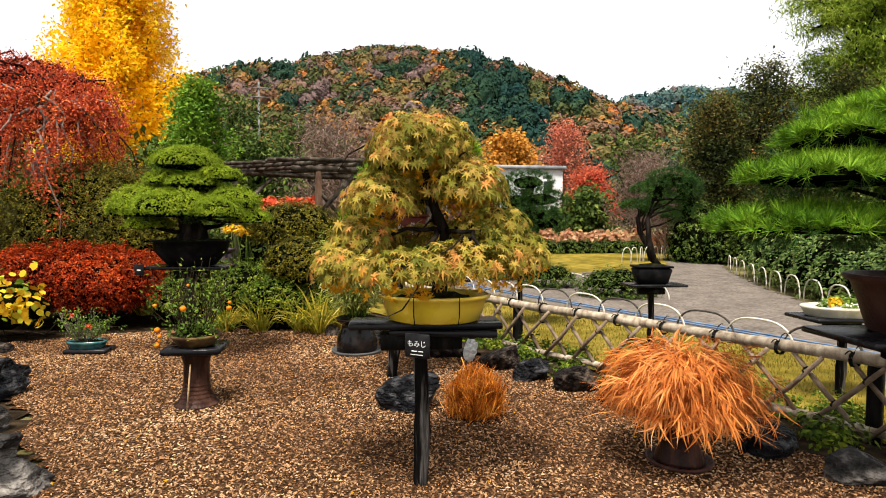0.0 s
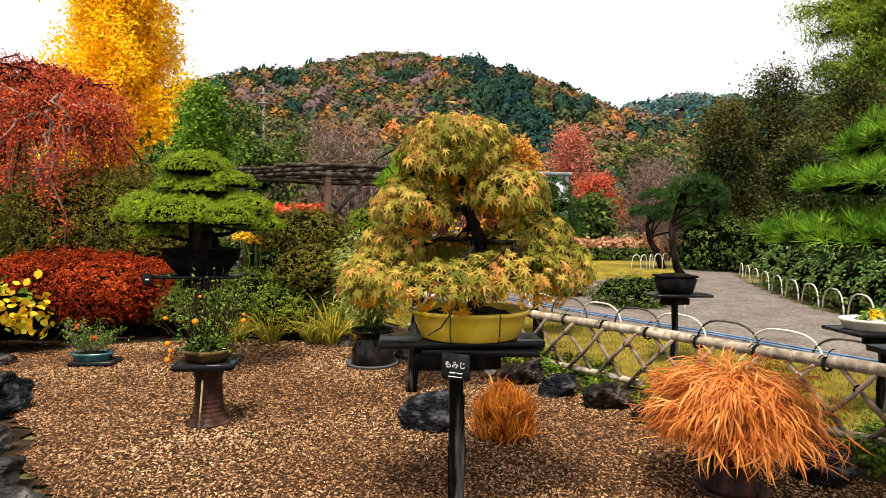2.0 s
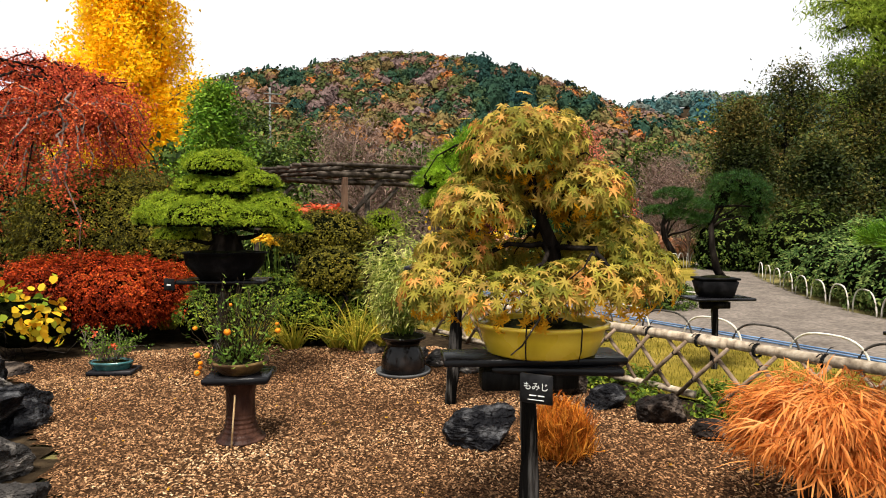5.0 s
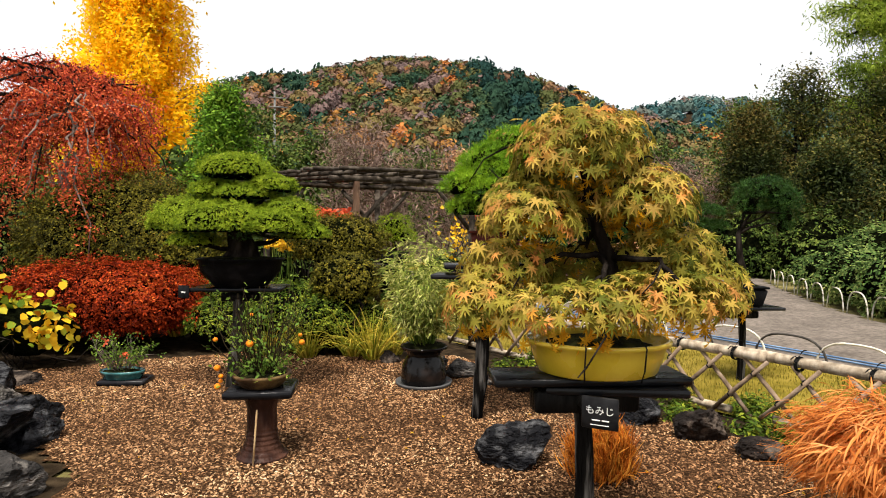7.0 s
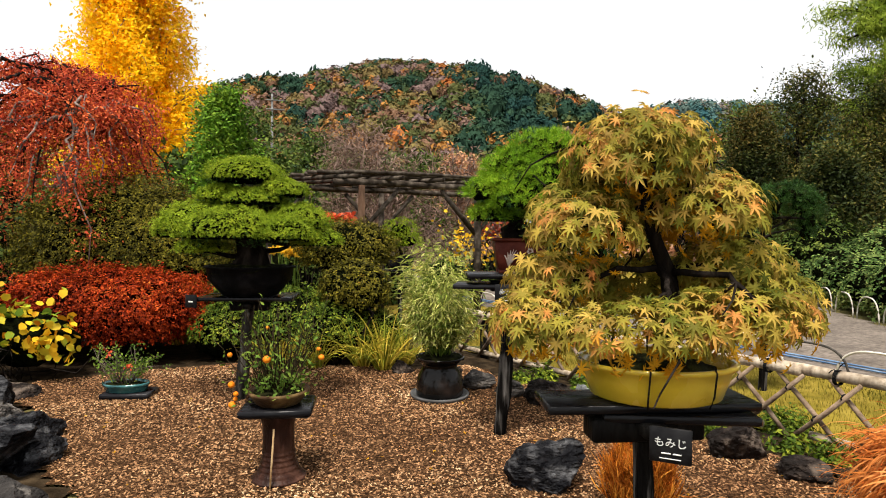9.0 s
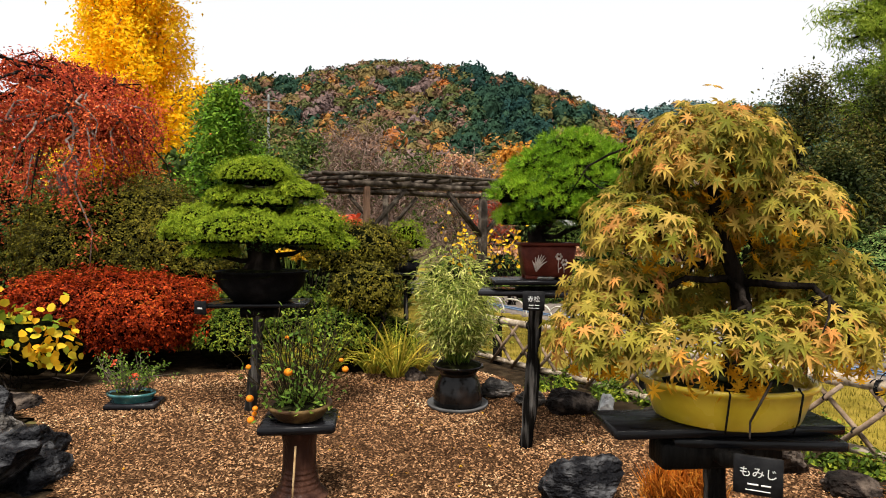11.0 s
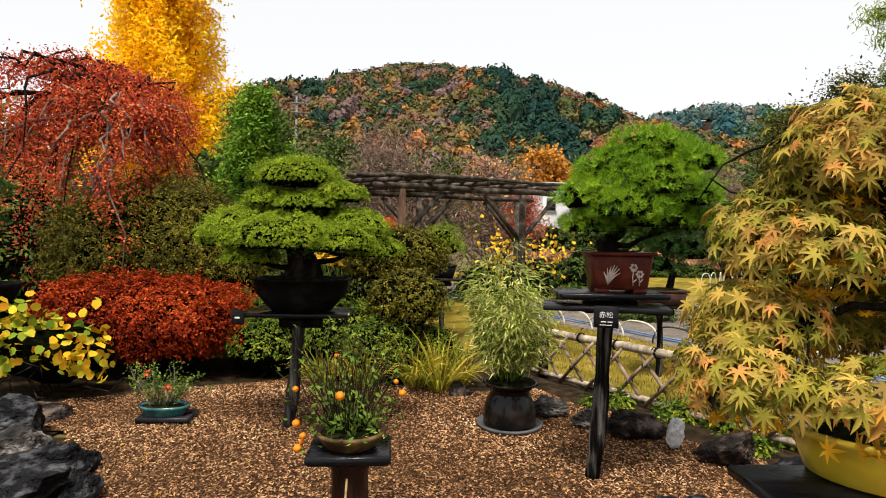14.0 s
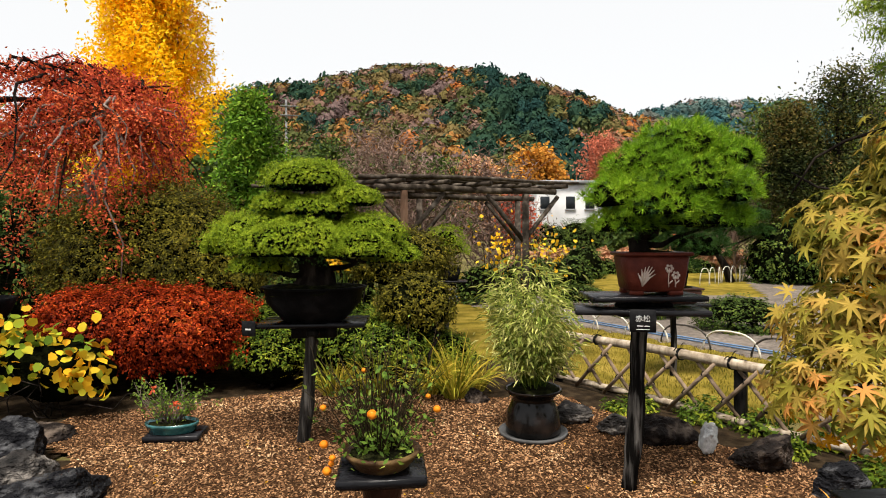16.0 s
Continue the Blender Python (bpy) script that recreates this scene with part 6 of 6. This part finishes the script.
for k in range(10):
    x, y = 1.6 + k * 0.78, 25.6 + 0.1 * k
    clipped_shrub("hedge_row", (x, y, float(height(x, y)) + 0.15), (0.62, 0.5, 0.45), HEDGE, 0.10, 500, "low clipped hedge behind the lawn", low=-0.3, group="hedge row")
for k in range(26):
    x, y = 1.0 + (k % 13) * 0.8 + rng.normal() * 0.2, 27.2 + (k // 13) * 1.2 + rng.normal() * 0.2
    ob = thing("faded_hydrangea", (x, y, float(height(x, y))), "clump of faded pinkish-brown hydrangea leaves", "shrub", "faded hydrangeas")
    part("foliage", leaf_cover([(0, 0, 0.45, 0.6, 0.5, 0.5)], ROUND, 0.2, 110, -0.6, 0.3, 0.5, 0.15, 0.4), HYDRANGEA, ob)
    part("stemwork", Geo().tube(bend((0, 0, 0), (0.1, 0, 0.6), 5, 0.1, 0, k), 0.02, 5), BARK, ob)
for k, (x, y) in enumerate([(-0.2, 14.5), (0.6, 15.2), (-0.6, 15.8)]):
    ob = thing("golden_leaf_shrub", (x, y, float(height(x, y))), "open shrub with orange-gold leaves", "shrub", "golden shrubs")
    p = rng.normal(size=(80, 3)) * (0.3, 0.3, 0.3) + (0, 0, 1.45)
    part("foliage", Geo().scatter(*ROUND, frames_of(rng.normal(size=p.shape) + (0, -0.4, 0.5), rng.uniform(0.06, 0.12, len(p))), p), FLOWERGOLD, ob)
    g = Geo()
    for m in range(14):
        g.tube(bend((rng.normal() * 0.05, 0, 0), rng.normal(size=3) * (0.3, 0.25, 0.25) + (0, 0, 1.4), 6, 0.08, 0, m), np.linspace(0.014, 0.004, 6), 5)
    part("stemwork", g, BARK, ob)
for k, (x, y, rx, rz) in enumerate([(-0.9, 17, 0.8, 0.7), (0.6, 19, 0.9, 0.8), (-2.6, 15, 0.9, 0.8), (2.2, 21, 0.8, 0.7), (-4.4, 14, 1.2, 1.2), (-6.3, 12.5, 1.4, 1.5), (-9, 11.5, 1.6, 1.7), (-11, 10, 1.8, 2.2), (3.2, 24, 0.9, 0.9), (9.8, 22, 1.4, 1.6), (11.6, 20.5, 1.5, 1.7), (-8.4, 8.0, 1.2, 1.1), (13.5, 18.5, 1.6, 1.7), (12.5, 15.5, 1.5, 1.5), (3.6, 36, 1.6, 1.6), (5.6, 37, 1.7, 1.75), (2.0, 35, 1.4, 1.5), (7.4, 37.5, 1.5, 1.6)]):
    clipped_shrub("background_shrub", (x, y, float(height(x, y)) + rz * 0.4), (rx, rx, rz), HEDGE, 0.12, 260, "dark green rounded shrub in the far planting", low=-0.6, group="background shrubs")
for k, (x, y, r) in enumerate([(0.15, 6.85, 0.16), (0.55, 6.55, 0.2), (0.95, 6.3, 0.22), (1.3, 6.1, 0.2), (1.9, 5.5, 0.22), (2.3, 5.0, 0.25), (2.6, 4.6, 0.25), (2.9, 4.1, 0.25), (0.85, 5.75, 0.16), (1.2, 5.4, 0.14), (-0.1, 6.75, 0.15), (1.75, 4.75, 0.16), (0.7, 7.0, 0.2), (1.5, 6.3, 0.22), (2.0, 5.8, 0.25), (2.7, 5.1, 0.25), (1.0, 6.9, 0.16), (2.5, 3.7, 0.2), (2.9, 3.3, 0.2), (3.1, 4.5, 0.25), (1.1, 5.15, 0.14), (1.5, 4.85, 0.14)]):
    ob = thing("weed_clump", (x, y, float(height(x, y))), "low green weeds at the foot of the fence", "plant", "weeds")
    part("foliage", leaf_cover([(0, 0, 0, r, r, r * 0.9)], OVATE, 0.05, 1800, -0.1, 0.4, 0.5, 0.2, 0.5), SHRUB, ob)

# ---- white building, pole, wall behind the pergola ----
ob = thing("white_building", (5.5, 43.0, float(height(5.5, 43.0))), "low white building with a flat grey roof", "building")
part("wall", Geo().slab((4.6, 6, 4.7), (0, 0, 0), 0.12, 0.02), PLASTER, ob)
part("roof", Geo().slab((5.0, 6.4, 0.25), (0, 0, 4.702), 0.12, 0.03), SLATE, ob)
for k in (-1.4, 0.3, 1.6):
    w = part("window", Geo().slab((0.6, 0.12, 0.8), (k, -3.03 + k * 0.12, 3.1), 0.12, 0.01), GLASS, ob)
    part("frame", Geo().slab((0.75, 0.1, 0.08), (k, -3.06 + k * 0.12, 3.0), 0.12, 0.01), SLATE, w)
ob = thing("utility_pole", (-16.5, 52.0, float(height(-16.5, 52.0))), "grey concrete utility pole with crossarms", "pole")
part("pole", Geo().tube([(0, 0, 0), (0, 0, 6), (0, 0, 13.2)], [0.13, 0.11, 0.09], 10), POLE, ob)
for z in (12.6, 11.8):
    part("crossarm", Geo().slab((1.6, 0.1, 0.1), (0.3, 0, z), 0.3, 0.01), POLE, ob)

# ---- loose gravel and lawn blades ----
n = 170000
px, py = rng.uniform(-4.9, 3.2, n), rng.uniform(1.2, 7.5, n)
near = gravel_area(px, py) & (rng.random(n) < np.clip(1.25 - py * 0.09, 0.3, 1))
px, py = px[near], py[near]
v = np.array([(-1.2, -0.35, -0.2), (0.3, -0.5, -0.25), (1.3, 0.15, -0.1), (-0.2, 0.5, -0.2), (0, 0, 0.42)])
f = [np.array([(0, 1, 4), (1, 2, 4), (2, 3, 4), (3, 0, 4)])]
turn = frames_of(rng.normal(size=(len(px), 3)) * 0.35 + (0, 0, 1), rng.uniform(0.0045, 0.0125, len(px)) * (0.8 + 0.06 * py))
lift = np.array([0.012 * noise.noise((x * 1.3, y * 1.3, 4.0)) for x, y in zip(px, py)])
solid("gravel_chips", Geo().scatter(v, f, turn, np.stack([px, py, lift + 0.004], -1)), CHIP, "loose brown gravel chips", "gravel", kind="stuff", smooth=False)
n = 60000
px, py = rng.uniform(-1.0, 5.5, n), rng.uniform(3.0, 13.0, n)
k = lawn_area(px, py)
px, py = px[k], py[k]
tri = (np.array([(0, -0.09, 0), (0, 0.09, 0), (0.35, 0, 1)]), [np.array([(0, 1, 2)])])
a = rng.random(len(px)) * 6.283
T = np.zeros((len(px), 3, 3))
T[:, 0, 0], T[:, 0, 1], T[:, 1, 0], T[:, 1, 1], T[:, 2, 2] = np.cos(a), -np.sin(a), np.sin(a), np.cos(a), 1
T *= rng.uniform(0.025, 0.055, (len(px), 1, 1))
solid("lawn_grass", Geo().scatter(*tri, T, np.stack([px, py, height(px, py) + 0.004], -1)), BLADES, "short golden grass blades", "grass", kind="stuff")

n = 260
px, py = rng.uniform(-4.6, 2.4, n), rng.uniform(2.2, 7.3, n)
k = gravel_area(px, py)
p = np.stack([px, py, np.full(n, 0.018)], -1)[k]
solid("fallen_leaves", Geo().scatter(*STAR, frames_of(rng.normal(size=p.shape) * 0.25 + (0, 0, 1), rng.uniform(0.012, 0.03, len(p))), p), GOLDLEAF, "scattered fallen yellow leaves on the gravel", "leaf", kind="stuff")
